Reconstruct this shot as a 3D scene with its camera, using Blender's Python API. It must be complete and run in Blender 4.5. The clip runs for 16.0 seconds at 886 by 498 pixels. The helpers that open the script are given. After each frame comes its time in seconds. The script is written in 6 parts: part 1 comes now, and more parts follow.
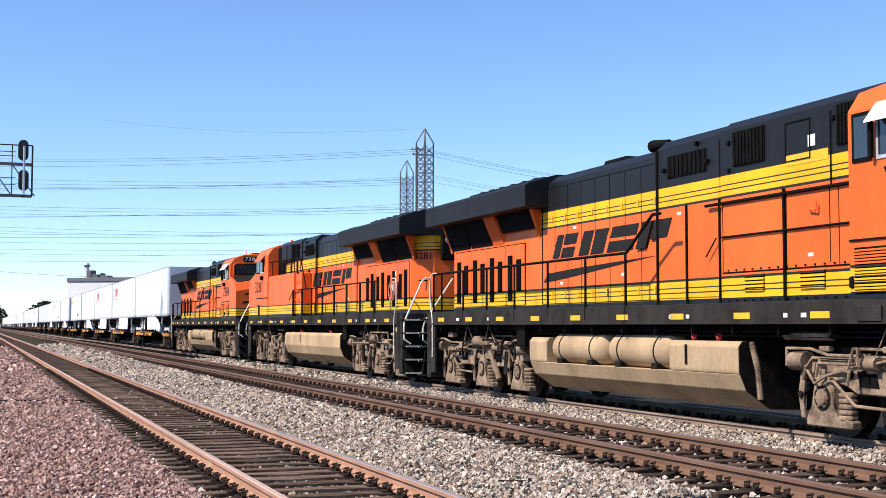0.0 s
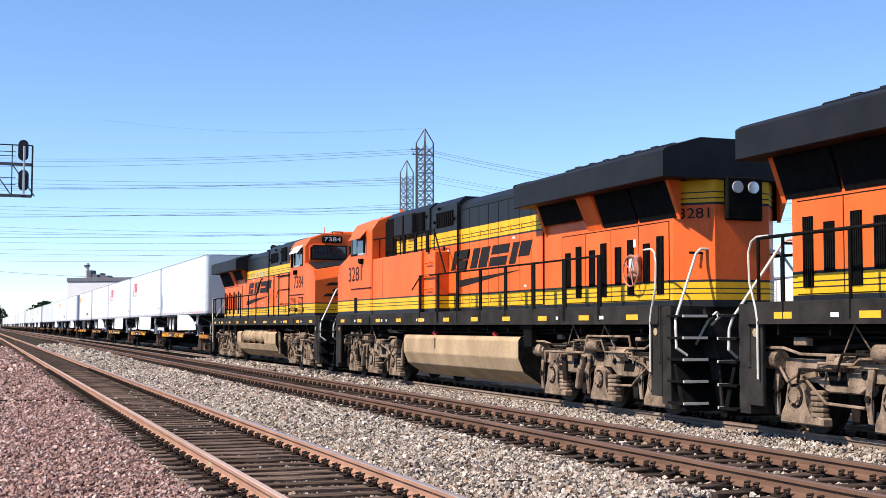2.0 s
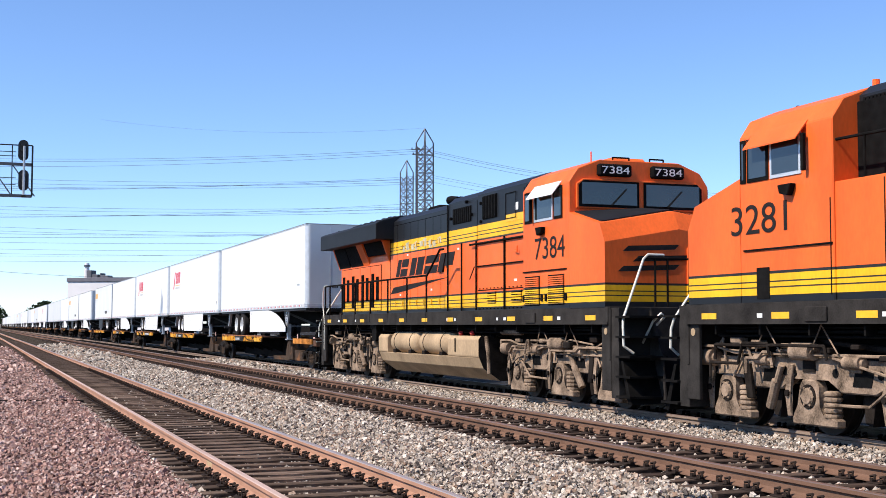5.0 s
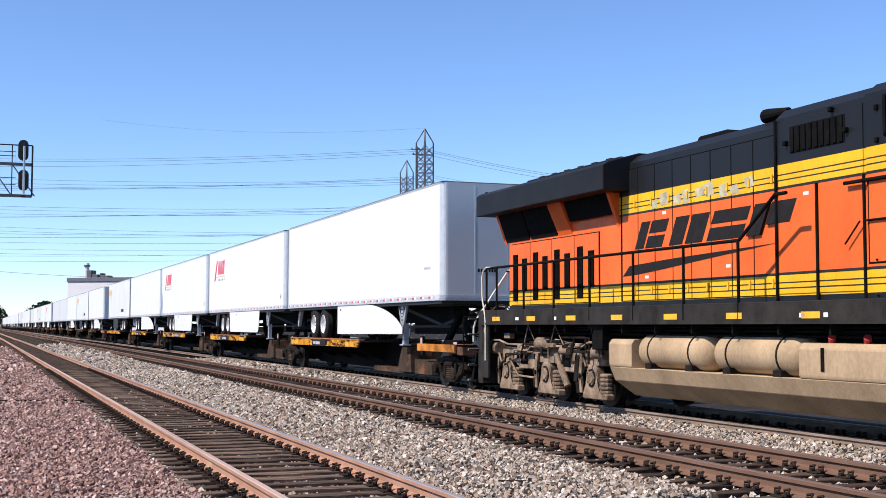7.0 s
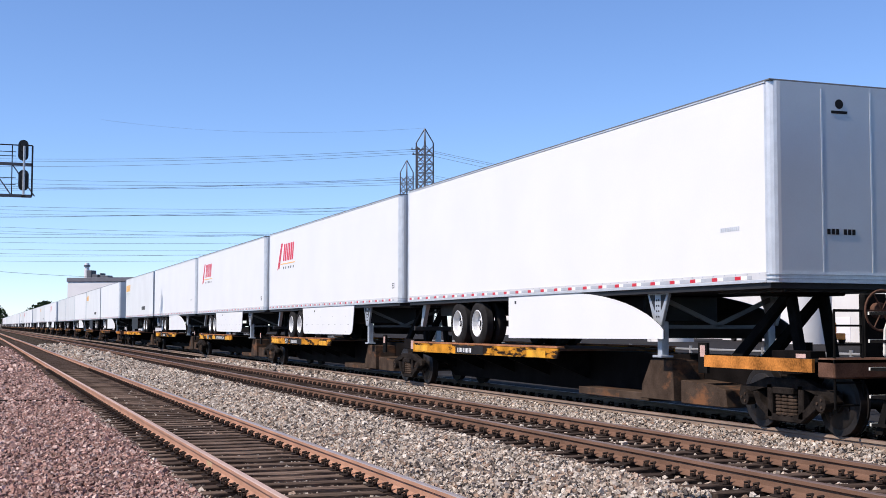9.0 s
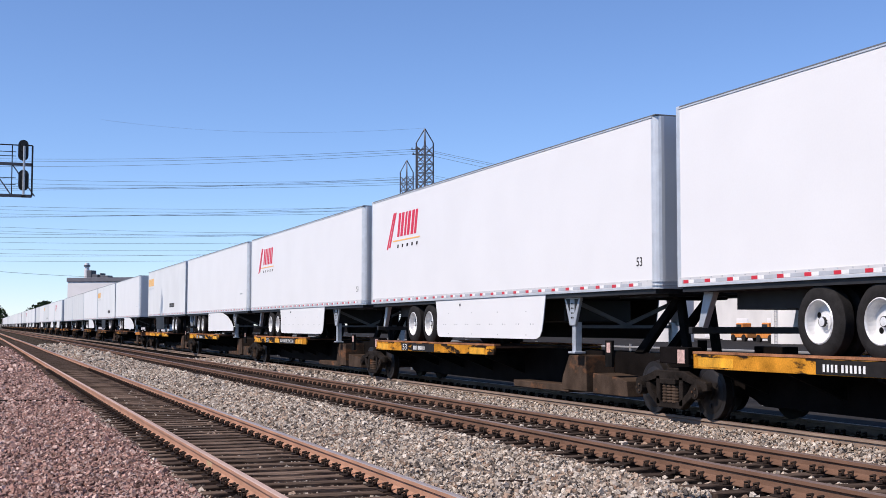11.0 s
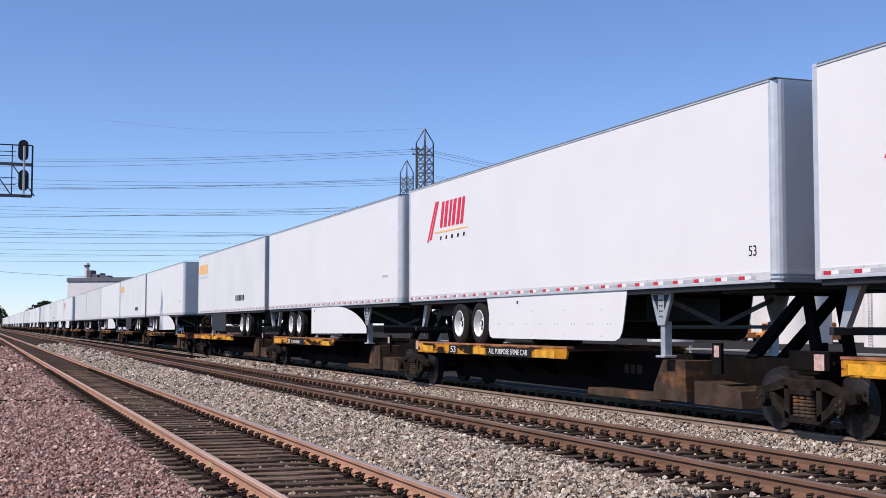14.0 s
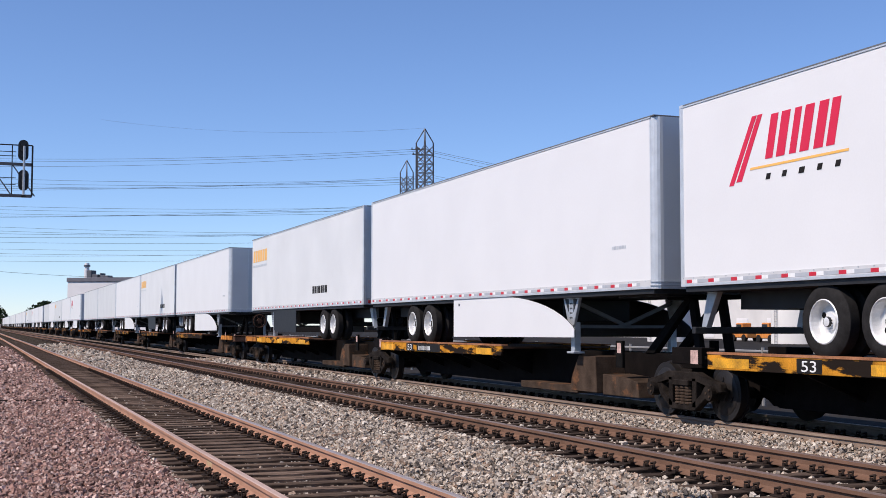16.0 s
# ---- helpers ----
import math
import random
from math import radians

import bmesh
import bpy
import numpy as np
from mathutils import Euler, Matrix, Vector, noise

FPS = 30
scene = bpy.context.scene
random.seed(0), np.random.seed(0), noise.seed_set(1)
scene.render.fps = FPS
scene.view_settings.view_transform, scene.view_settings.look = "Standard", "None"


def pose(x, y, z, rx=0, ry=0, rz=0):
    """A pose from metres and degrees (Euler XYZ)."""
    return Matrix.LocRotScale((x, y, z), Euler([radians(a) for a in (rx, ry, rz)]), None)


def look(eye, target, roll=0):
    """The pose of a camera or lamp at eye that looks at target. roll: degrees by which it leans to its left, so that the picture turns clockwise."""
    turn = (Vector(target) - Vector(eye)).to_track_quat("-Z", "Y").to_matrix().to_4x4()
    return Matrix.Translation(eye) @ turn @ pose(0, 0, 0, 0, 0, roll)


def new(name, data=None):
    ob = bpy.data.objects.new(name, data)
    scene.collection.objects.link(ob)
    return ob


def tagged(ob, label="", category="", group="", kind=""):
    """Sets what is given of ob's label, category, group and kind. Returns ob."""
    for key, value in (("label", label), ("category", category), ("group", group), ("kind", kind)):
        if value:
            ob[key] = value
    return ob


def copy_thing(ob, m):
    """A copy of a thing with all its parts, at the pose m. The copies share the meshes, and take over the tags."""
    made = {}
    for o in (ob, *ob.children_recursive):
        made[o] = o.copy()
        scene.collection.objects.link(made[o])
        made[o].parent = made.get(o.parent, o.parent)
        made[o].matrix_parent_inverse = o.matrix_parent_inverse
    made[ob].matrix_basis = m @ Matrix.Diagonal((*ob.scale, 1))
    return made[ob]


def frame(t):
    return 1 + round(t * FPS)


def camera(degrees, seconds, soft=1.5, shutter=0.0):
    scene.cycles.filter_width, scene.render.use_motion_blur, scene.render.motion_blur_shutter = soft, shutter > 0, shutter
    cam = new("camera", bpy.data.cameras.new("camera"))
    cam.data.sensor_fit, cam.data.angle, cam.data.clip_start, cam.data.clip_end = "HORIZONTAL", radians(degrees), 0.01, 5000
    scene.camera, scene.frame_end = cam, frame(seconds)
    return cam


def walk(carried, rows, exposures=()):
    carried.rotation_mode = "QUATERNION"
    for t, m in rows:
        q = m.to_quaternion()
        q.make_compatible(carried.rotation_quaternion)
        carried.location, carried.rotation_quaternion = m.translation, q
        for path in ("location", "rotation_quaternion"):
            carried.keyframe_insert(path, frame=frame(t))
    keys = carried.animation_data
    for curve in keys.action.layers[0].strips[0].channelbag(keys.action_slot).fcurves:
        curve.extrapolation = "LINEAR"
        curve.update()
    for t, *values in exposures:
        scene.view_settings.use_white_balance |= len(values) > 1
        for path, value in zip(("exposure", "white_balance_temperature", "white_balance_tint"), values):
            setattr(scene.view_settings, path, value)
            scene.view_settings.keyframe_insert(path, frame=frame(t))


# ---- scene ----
LENS = 39.03
cam = camera(LENS, 16.0, soft=0.5)
EYE = (0.0, 0.0, 1.529)
YAW, PITCH, ROLL = 20.32, 3.548, 0.10


def camera_pose():
    m = pose(0, 0, 0, 0, 0, -YAW) @ pose(0, 0, 0, 90 + PITCH, 0, 0) @ pose(0, 0, 0, 0, 0, ROLL)
    return Matrix.Translation(EYE) @ m


walk(cam, [(0.0, camera_pose()), (16.0, camera_pose())],
     exposures=[(0.0, 0.58, 6450, 14), (4.0, 0.55, 6400, 14), (7.0, 0.42, 6250, 15), (9.0, 0.28, 6270, 17), (12.0, 0.10, 6340, 18), (16.0, 0.05, 6340, 18)])

# ---- light ----
SUN_DIR = Vector((-0.78, -0.07, 0.84)).normalized()      # towards the sun
world = bpy.data.worlds.new("world")
scene.world = world
world.use_nodes = True
wn = world.node_tree.nodes
sky = wn.new("ShaderNodeTexSky")
sky.sky_type = "NISHITA"
sky.sun_disc = False
sky.sun_elevation = math.asin(SUN_DIR.z)
sky.sun_rotation = math.atan2(SUN_DIR.x, SUN_DIR.y)
sky.air_density, sky.dust_density, sky.ozone_density = 0.78, 0.0, 6.6
wn["Background"].inputs["Strength"].default_value = 0.140
world.node_tree.links.new(sky.outputs[0], wn["Background"].inputs["Color"])
sun = new("sun", bpy.data.lights.new("sun", "SUN"))
sun.data.energy, sun.data.angle, sun.data.color = 4.75, radians(0.53), (1.0, 0.91, 0.77)
sun.matrix_world = look(SUN_DIR * 50, (0, 0, 0))

# ---- plan ----
V = 6.7204                        # the train's speed along -y
RAIL_A, RAIL_C, RAIL_E = 2.60, 7.197, 10.997
GAUGE = 1.505                     # between rail centres
Z_NEAR, Z_MID, Z_TRAIN = 0.0, 0.118, 0.06
XT = RAIL_E + GAUGE / 2           # centre of the train's track
HEAD = 29.9                       # y of the first coupling at the start
LOCO = 21.84

# ---- materials ----


def material(name, color, rough=0.6, metal=0.0, var=0.25, scale=6.0, bump=0.15, fine=60.0, spec=0.5, stretch=None, random_obj=0.0):
    """Colour with broad stains and fine grain."""
    m = bpy.data.materials.new(name)
    m.use_nodes = True
    n, l = m.node_tree.nodes, m.node_tree.links
    b = n["Principled BSDF"]
    tc = n.new("ShaderNodeTexCoord")
    src = tc.outputs["Object"]
    if stretch:
        mp = n.new("ShaderNodeMapping")
        mp.inputs["Scale"].default_value = stretch
        l.new(src, mp.inputs["Vector"])
        src = mp.outputs[0]
    big, small = n.new("ShaderNodeTexNoise"), n.new("ShaderNodeTexNoise")
    big.inputs["Scale"].default_value, big.inputs["Detail"].default_value = scale, 5
    small.inputs["Scale"].default_value, small.inputs["Detail"].default_value = fine, 3
    l.new(src, big.inputs["Vector"]), l.new(src, small.inputs["Vector"])
    add = n.new("ShaderNodeMath")
    add.operation = "ADD"
    half = n.new("ShaderNodeMath")
    half.operation, half.inputs[1].default_value = "MULTIPLY", 0.45
    l.new(small.outputs[0], half.inputs[0])
    l.new(big.outputs[0], add.inputs[0]), l.new(half.outputs[0], add.inputs[1])
    rng = n.new("ShaderNodeMapRange")
    rng.inputs["From Min"].default_value, rng.inputs["From Max"].default_value = 0.45, 1.0
    rng.inputs["To Min"].default_value, rng.inputs["To Max"].default_value = 1 - var, 1 + var
    l.new(add.outputs[0], rng.inputs[0])
    mul = n.new("ShaderNodeVectorMath")
    mul.operation = "SCALE"
    mul.inputs[0].default_value = color
    fac = rng.outputs[0]
    if random_obj:
        oi = n.new("ShaderNodeObjectInfo")
        r2 = n.new("ShaderNodeMapRange")
        r2.inputs["To Min"].default_value, r2.inputs["To Max"].default_value = 1 - random_obj, 1 + random_obj
        l.new(oi.outputs["Random"], r2.inputs[0])
        mm = n.new("ShaderNodeMath")
        mm.operation = "MULTIPLY"
        l.new(fac, mm.inputs[0]), l.new(r2.outputs[0], mm.inputs[1])
        fac = mm.outputs[0]
    l.new(fac, mul.inputs["Scale"])
    l.new(mul.outputs[0], b.inputs["Base Color"])
    b.inputs["Roughness"].default_value, b.inputs["Metallic"].default_value = rough, metal
    b.inputs["Specular IOR Level"].default_value = spec if rough < 0.7 else min(spec, 0.04)
    if bump:
        bp = n.new("ShaderNodeBump")
        bp.inputs["Strength"].default_value, bp.inputs["Distance"].default_value = bump, 0.01
        l.new(small.outputs[0], bp.inputs["Height"]), l.new(bp.outputs[0], b.inputs["Normal"])
    return m


def banded(name, bands, rough=0.45, grime=0.2):
    """Paint in level bands: (z up to which, colour) from below, in the thing's space, with stains that run down."""
    m = material(name, (1, 1, 1), rough, 0, grime, 1.3, 0.04, 25, spec=0.2, stretch=(1, 1, 0.35))
    n, l = m.node_tree.nodes, m.node_tree.links
    tc = n.new("ShaderNodeTexCoord")
    sp = n.new("ShaderNodeSeparateXYZ")
    l.new(tc.outputs["Object"], sp.inputs[0])
    mr = n.new("ShaderNodeMath")
    mr.operation, mr.inputs[1].default_value = "DIVIDE", 5.0
    l.new(sp.outputs[2], mr.inputs[0])
    cr = n.new("ShaderNodeValToRGB")
    cr.color_ramp.interpolation = "CONSTANT"
    e = cr.color_ramp.elements
    e[0].position, e[0].color = 0, (*bands[0][1], 1)
    e.remove(e[1])
    for (z, _), (_, col) in zip(bands, bands[1:]):
        k = e.new(z / 5.0)
        k.color = (*col, 1)
    l.new(mr.outputs[0], cr.inputs[0])
    sc = [x for x in n if x.type == "VECT_MATH"][0]
    l.new(cr.outputs[0], sc.inputs[0])
    return m


ORANGE, YELLOW, BLACK = (0.78, 0.128, 0.022), (0.78, 0.42, 0.012), (0.011, 0.012, 0.014)
PIN = (0.02, 0.02, 0.02)
LOW = [(1.97, BLACK), (2.055, YELLOW), (2.075, PIN), (2.145, YELLOW), (2.165, PIN), (2.265, YELLOW), (2.30, PIN)]
M_HOOD = banded("hood_paint", LOW + [(3.49, ORANGE), (3.525, PIN), (3.60, YELLOW), (3.62, PIN), (3.685, YELLOW), (3.705, PIN), (3.83, YELLOW), (9, BLACK)])
M_ORANGE = banded("orange_paint", LOW + [(9, ORANGE)])
M_BLACK = material("black_paint", (0.012, 0.0125, 0.014), 0.55, 0, 0.4, 2, 0.05, 40, spec=0.18)
M_SILL = material("sill_paint", (0.031, 0.028, 0.0255), 0.7, 0, 0.5, 3, 0.08, 40, spec=0.1)
M_GRILLE = material("grille", (0.007, 0.007, 0.007), 0.8, 0.0, 0.5, 8, 0.5, 120, spec=0.2)
M_DARK = material("dark_metal", (0.008, 0.0075, 0.007), 0.8, 0.0, 0.5, 5, 0.3, 50)
M_TANK = material("dusty_tan", (0.41, 0.295, 0.18), 0.75, 0, 0.36, 1.3, 0.08, 30, stretch=(1, 1, 0.5))
M_TRUCK = material("dusty_truck", (0.225, 0.163, 0.115), 0.9, 0, 0.85, 3.5, 0.5, 40)
M_TRUCK_DARK = material("greasy_truck", (0.020, 0.016, 0.0135), 0.8, 0.1, 0.6, 5, 0.4, 40)
M_WHEEL = material("wheel_steel", (0.013, 0.010, 0.0085), 0.6, 0.3, 0.4, 6, 0.2, 60)
M_HANDRAIL = material("handrail_cream", (0.66, 0.64, 0.55), 0.45, 0.1, 0.15, 6, 0.05)
M_YELLOW = material("yellow_sticker", YELLOW, 0.45, 0, 0.15, 8, 0.03)
M_DECAL = material("dark_lettering", (0.018, 0.016, 0.015), 0.6, 0, 0.3, 8, 0.02, spec=0.1)
M_WHITE_DECAL = material("white_sticker", (0.72, 0.72, 0.70), 0.5, 0, 0.15, 8, 0.02)
M_RED = material("red_cap", (0.45, 0.03, 0.03), 0.5, 0, 0.2, 8, 0.1)
M_LAMP = material("lamp_glass", (0.65, 0.68, 0.70), 0.1, 0.4, 0.1, 8, 0.0)
M_CABGLASS = material("cab_glass", (0.02, 0.028, 0.032), 0.05, 0, 0.2, 2, 0.0, spec=0.9)
M_TRAILER = material("white_trailer", (0.70, 0.70, 0.695), 0.42, 0, 0.03, 0.7, 0.02, 30)
M_TRAILER_B = material("pale_trailer", (0.63, 0.64, 0.635), 0.45, 0, 0.07, 0.6, 0.03, 30, random_obj=0.08)
M_NOSE = material("nose_panel", (0.52, 0.535, 0.545), 0.4, 0.15, 0.05, 1.5, 0.02, 30)
M_ALU = material("brushed_trim", (0.60, 0.62, 0.63), 0.42, 0.45, 0.12, 5, 0.06, 80)
M_TRAILFRAME = material("trailer_frame", (0.014, 0.014, 0.015), 0.6, 0.1, 0.4, 4, 0.1)
M_GALV = material("galvanised_leg", (0.42, 0.45, 0.48), 0.5, 0.4, 0.2, 6, 0.1)
M_TYRE = material("tyre_rubber", (0.022, 0.021, 0.021), 0.85, 0, 0.3, 8, 0.3)
M_RIM = material("white_rim", (0.70, 0.70, 0.69), 0.4, 0.2, 0.15, 6, 0.05)
M_DECK = material("faded_yellow_deck", (0.40, 0.155, 0.035), 0.8, 0, 0.8, 2.2, 0.3, 30)
M_DECK_B = material("yellow_deck_patch", (0.62, 0.30, 0.012), 0.65, 0, 0.5, 4, 0.2, 40)
M_LIP = material("rust_orange_lip", (0.30, 0.135, 0.07), 0.85, 0.0, 0.6, 3, 0.3, 40)


def worn(name, coat, bare, lo, hi, scale=(1, 0.9, 4.0)):
    """A coat half worn off in long patches that bare what lies under it."""
    m = material(name, coat, 0.8, 0, 0.5, 3, 0.25, 40)
    n, l = m.node_tree.nodes, m.node_tree.links
    tc, mp, no, rg, mx = (n.new("ShaderNode" + k) for k in ("TexCoord", "Mapping", "TexNoise", "MapRange", "Mix"))
    mp.inputs["Scale"].default_value = scale
    no.inputs["Scale"].default_value, no.inputs["Detail"].default_value, no.inputs["Roughness"].default_value = 1.1, 6, 0.65
    rg.inputs["From Min"].default_value, rg.inputs["From Max"].default_value = lo, hi
    mx.data_type = "RGBA"
    mx.inputs["B"].default_value = (*bare, 1)
    sc = [x for x in n if x.type == "VECT_MATH"][0]
    l.new(tc.outputs["Object"], mp.inputs["Vector"]), l.new(mp.outputs[0], no.inputs["Vector"]), l.new(no.outputs[0], rg.inputs[0])
    l.new(rg.outputs[0], mx.inputs["Factor"]), l.new(sc.outputs[0], mx.inputs["A"])
    l.new(mx.outputs["Result"], n["Principled BSDF"].inputs["Base Color"])
    return m


M_EDGE = worn("worn_yellow_edge", (0.50, 0.215, 0.022), (0.018, 0.013, 0.010), 0.50, 0.56)
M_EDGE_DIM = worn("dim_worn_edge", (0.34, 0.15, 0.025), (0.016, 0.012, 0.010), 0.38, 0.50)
M_RUST = material("rusty_steel", (0.115, 0.062, 0.042), 0.85, 0.1, 0.5, 3, 0.3, 40)
M_BLOCK = worn("weathered_block", (0.058, 0.040, 0.029), (0.17, 0.078, 0.038), 0.55, 0.66, (1, 1, 1.6))
M_SPINE = material("dark_spine", (0.008, 0.0065, 0.006), 0.8, 0.1, 0.5, 2.5, 0.2, 40)
M_LOGO_RED = material("red_logo", (0.62, 0.012, 0.05), 0.5, 0, 0.06, 5, 0.0)
M_LOGO_GOLD = material("gold_logo", (0.82, 0.45, 0.10), 0.5, 0, 0.06, 5, 0.0)
M_LABEL = material("dull_pink_plate", (0.50, 0.34, 0.30), 0.7, 0, 0.4, 12, 0.05)
M_BRAKE = material("faded_red_wheel", (0.42, 0.17, 0.11), 0.6, 0, 0.4, 6, 0.1)
M_RAILSIDE = material("rusted_rail", (0.40, 0.225, 0.150), 0.75, 0.15, 0.25, 1.5, 0.2, 60)
M_RAILHEAD = material("worn_rail_head", (0.34, 0.29, 0.27), 0.5, 0.35, 0.2, 3, 0.05, 80, stretch=(1, 0.05, 1))
M_RAILWORN = material("brown_rail_head", (0.42, 0.31, 0.265), 0.72, 0.0, 0.25, 3, 0.05, 80, stretch=(1, 0.05, 1))
M_RAILDULL = material("dull_rail_head", (0.22, 0.15, 0.12), 0.5, 0.6, 0.3, 3, 0.1, 80, stretch=(1, 0.1, 1))
M_RAILDARK = material("brown_rail", (0.165, 0.095, 0.064), 0.8, 0.1, 0.3, 1.5, 0.2, 60)
M_RAILGREY = material("dusty_rail", (0.25, 0.185, 0.14), 0.85, 0.0, 0.3, 1.5, 0.2, 60)
M_TIE = material("creosoted_tie", (0.120, 0.084, 0.062), 0.9, 0, 0.8, 5, 1.0, 30, stretch=(0.35, 3.0, 1), random_obj=0.4)
# ties of the train's track: shade under the train put into the colour
M_TIE_SHADED = material("shaded_tie", (0.022, 0.018, 0.015), 0.95, 0, 0.6, 4, 0.6, 35, stretch=(0.35, 2.5, 1), random_obj=0.3)
M_TIE_DARK = material("dark_tie", (0.070, 0.050, 0.039), 0.9, 0, 0.8, 5, 0.9, 30, stretch=(0.35, 3.0, 1), random_obj=0.4)
M_PLATE = material("tie_plate_rust", (0.036, 0.026, 0.021), 0.8, 0.3, 0.4, 8, 0.4)


def stones(name, cols, rough=0.9):
    m = bpy.data.materials.new(name)
    m.use_nodes = True
    n, l = m.node_tree.nodes, m.node_tree.links
    geo = n.new("ShaderNodeNewGeometry")
    cr = n.new("ShaderNodeValToRGB")
    e = cr.color_ramp.elements
    e[0].position, e[0].color = 0, (*cols[0], 1)
    e[1].position, e[1].color = 1, (*cols[-1], 1)
    for i, c in enumerate(cols[1:-1], 1):
        k = e.new(i / (len(cols) - 1))
        k.color = (*c, 1)
    l.new(geo.outputs["Random Per Island"], cr.inputs[0])
    tc = n.new("ShaderNodeTexCoord")
    no = n.new("ShaderNodeTexNoise")
    no.inputs["Scale"].default_value, no.inputs["Detail"].default_value = 45, 4
    l.new(tc.outputs["Object"], no.inputs["Vector"])
    rg = n.new("ShaderNodeMapRange")
    rg.inputs["From Min"].default_value, rg.inputs["From Max"].default_value = 0.3, 0.7
    rg.inputs["To Min"].default_value, rg.inputs["To Max"].default_value = 0.7, 1.25
    l.new(no.outputs[0], rg.inputs[0])
    sc = n.new("ShaderNodeVectorMath")
    sc.operation = "SCALE"
    l.new(cr.outputs[0], sc.inputs[0]), l.new(rg.outputs[0], sc.inputs["Scale"])
    b = n["Principled BSDF"]
    l.new(sc.outputs[0], b.inputs["Base Color"])
    b.inputs["Roughness"].default_value = rough
    b.inputs["Specular IOR Level"].default_value = 0.05
    bp = n.new("ShaderNodeBump")
    bp.inputs["Strength"].default_value, bp.inputs["Distance"].default_value = 0.5, 0.01
    l.new(no.outputs[0], bp.inputs["Height"]), l.new(bp.outputs[0], b.inputs["Normal"])
    return m


GREY_STONES = [(0.045, 0.038, 0.033), (0.22, 0.18, 0.145), (0.41, 0.345, 0.275), (0.30, 0.20, 0.14), (0.60, 0.52, 0.425), (0.11, 0.094, 0.082), (0.66, 0.59, 0.50), (0.29, 0.25, 0.215)]
PINK_STONES = [(0.05, 0.031, 0.026), (0.31, 0.182, 0.146), (0.46, 0.29, 0.238), (0.19, 0.12, 0.102), (0.66, 0.485, 0.415), (0.10, 0.064, 0.055), (0.40, 0.228, 0.182)]
M_STONE = stones("grey_ballast", GREY_STONES)
M_STONE_PINK = stones("pink_ballast", PINK_STONES)


def gravel_ground():
    """Ground between and beyond the loose stones: cells as large as stones, pink on the near shoulder, grey between the tracks, dust far off."""
    m = bpy.data.materials.new("gravel_ground")
    m.use_nodes = True
    n, l = m.node_tree.nodes, m.node_tree.links
    tc = n.new("ShaderNodeTexCoord")
    vo = n.new("ShaderNodeTexVoronoi")
    vo.inputs["Scale"].default_value = 19
    l.new(tc.outputs["Object"], vo.inputs["Vector"])
    hue = n.new("ShaderNodeSeparateColor")
    l.new(vo.outputs["Color"], hue.inputs[0])
    ramps = []
    for cols in (PINK_STONES, GREY_STONES):
        cr = n.new("ShaderNodeValToRGB")
        e = cr.color_ramp.elements
        e[0].position, e[0].color = 0, (*cols[0], 1)
        e[1].position, e[1].color = 1, (*cols[-1], 1)
        for i, c in enumerate(cols[1:-1], 1):
            k = e.new(i / (len(cols) - 1))
            k.color = (*c, 1)
        l.new(hue.outputs[0], cr.inputs[0])
        ramps.append(cr)
        # shade of the gaps between stones, painted in as much darker stone colours
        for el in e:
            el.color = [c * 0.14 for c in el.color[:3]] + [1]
    sp = n.new("ShaderNodeSeparateXYZ")
    l.new(tc.outputs["Object"], sp.inputs[0])
    no = n.new("ShaderNodeTexNoise")
    no.inputs["Scale"].default_value = 1.5
    l.new(tc.outputs["Object"], no.inputs["Vector"])
    ad = n.new("ShaderNodeMath")
    ad.operation = "ADD"
    l.new(sp.outputs[0], ad.inputs[0]), l.new(no.outputs[0], ad.inputs[1])
    gt = n.new("ShaderNodeMapRange")
    gt.inputs["From Min"].default_value, gt.inputs["From Max"].default_value = 2.4, 3.6
    l.new(ad.outputs[0], gt.inputs[0])
    mx = n.new("ShaderNodeMix")
    mx.data_type = "RGBA"
    l.new(gt.outputs[0], mx.inputs["Factor"]), l.new(ramps[0].outputs[0], mx.inputs["A"]), l.new(ramps[1].outputs[0], mx.inputs["B"])
    # oily bed under the train, with the train's shade painted in as near black
    oil_shade = n.new("ShaderNodeMapRange")
    oil_shade.inputs["From Min"].default_value, oil_shade.inputs["From Max"].default_value = 11.45, 11.75
    l.new(ad.outputs[0], oil_shade.inputs[0])
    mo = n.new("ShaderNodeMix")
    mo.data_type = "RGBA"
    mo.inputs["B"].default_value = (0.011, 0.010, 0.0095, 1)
    l.new(oil_shade.outputs[0], mo.inputs["Factor"]), l.new(mx.outputs["Result"], mo.inputs["A"])
    b = n["Principled BSDF"]
    l.new(mo.outputs["Result"], b.inputs["Base Color"])
    b.inputs["Roughness"].default_value = 0.95
    b.inputs["Specular IOR Level"].default_value = 0.0
    bp = n.new("ShaderNodeBump")
    bp.inputs["Strength"].default_value, bp.inputs["Distance"].default_value = 1.0, 0.03
    bp.invert = True
    l.new(vo.outputs["Distance"], bp.inputs["Height"]), l.new(bp.outputs[0], b.inputs["Normal"])
    return m


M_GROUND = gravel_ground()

# ---- mesh helpers ----


def part(name, bm, mat, parent=None, label="", smooth=False):
    me = bpy.data.meshes.new(name)
    bmesh.ops.recalc_face_normals(bm, faces=bm.faces[:])
    bm.to_mesh(me)
    bm.free()
    for m in mat if isinstance(mat, (list, tuple)) else [mat]:
        me.materials.append(m)
    if smooth:
        me.shade_smooth()
        me.set_sharp_from_angle(angle=radians(35))
    ob = new(name, me)
    if parent:
        ob.parent = parent
    return tagged(ob, label)


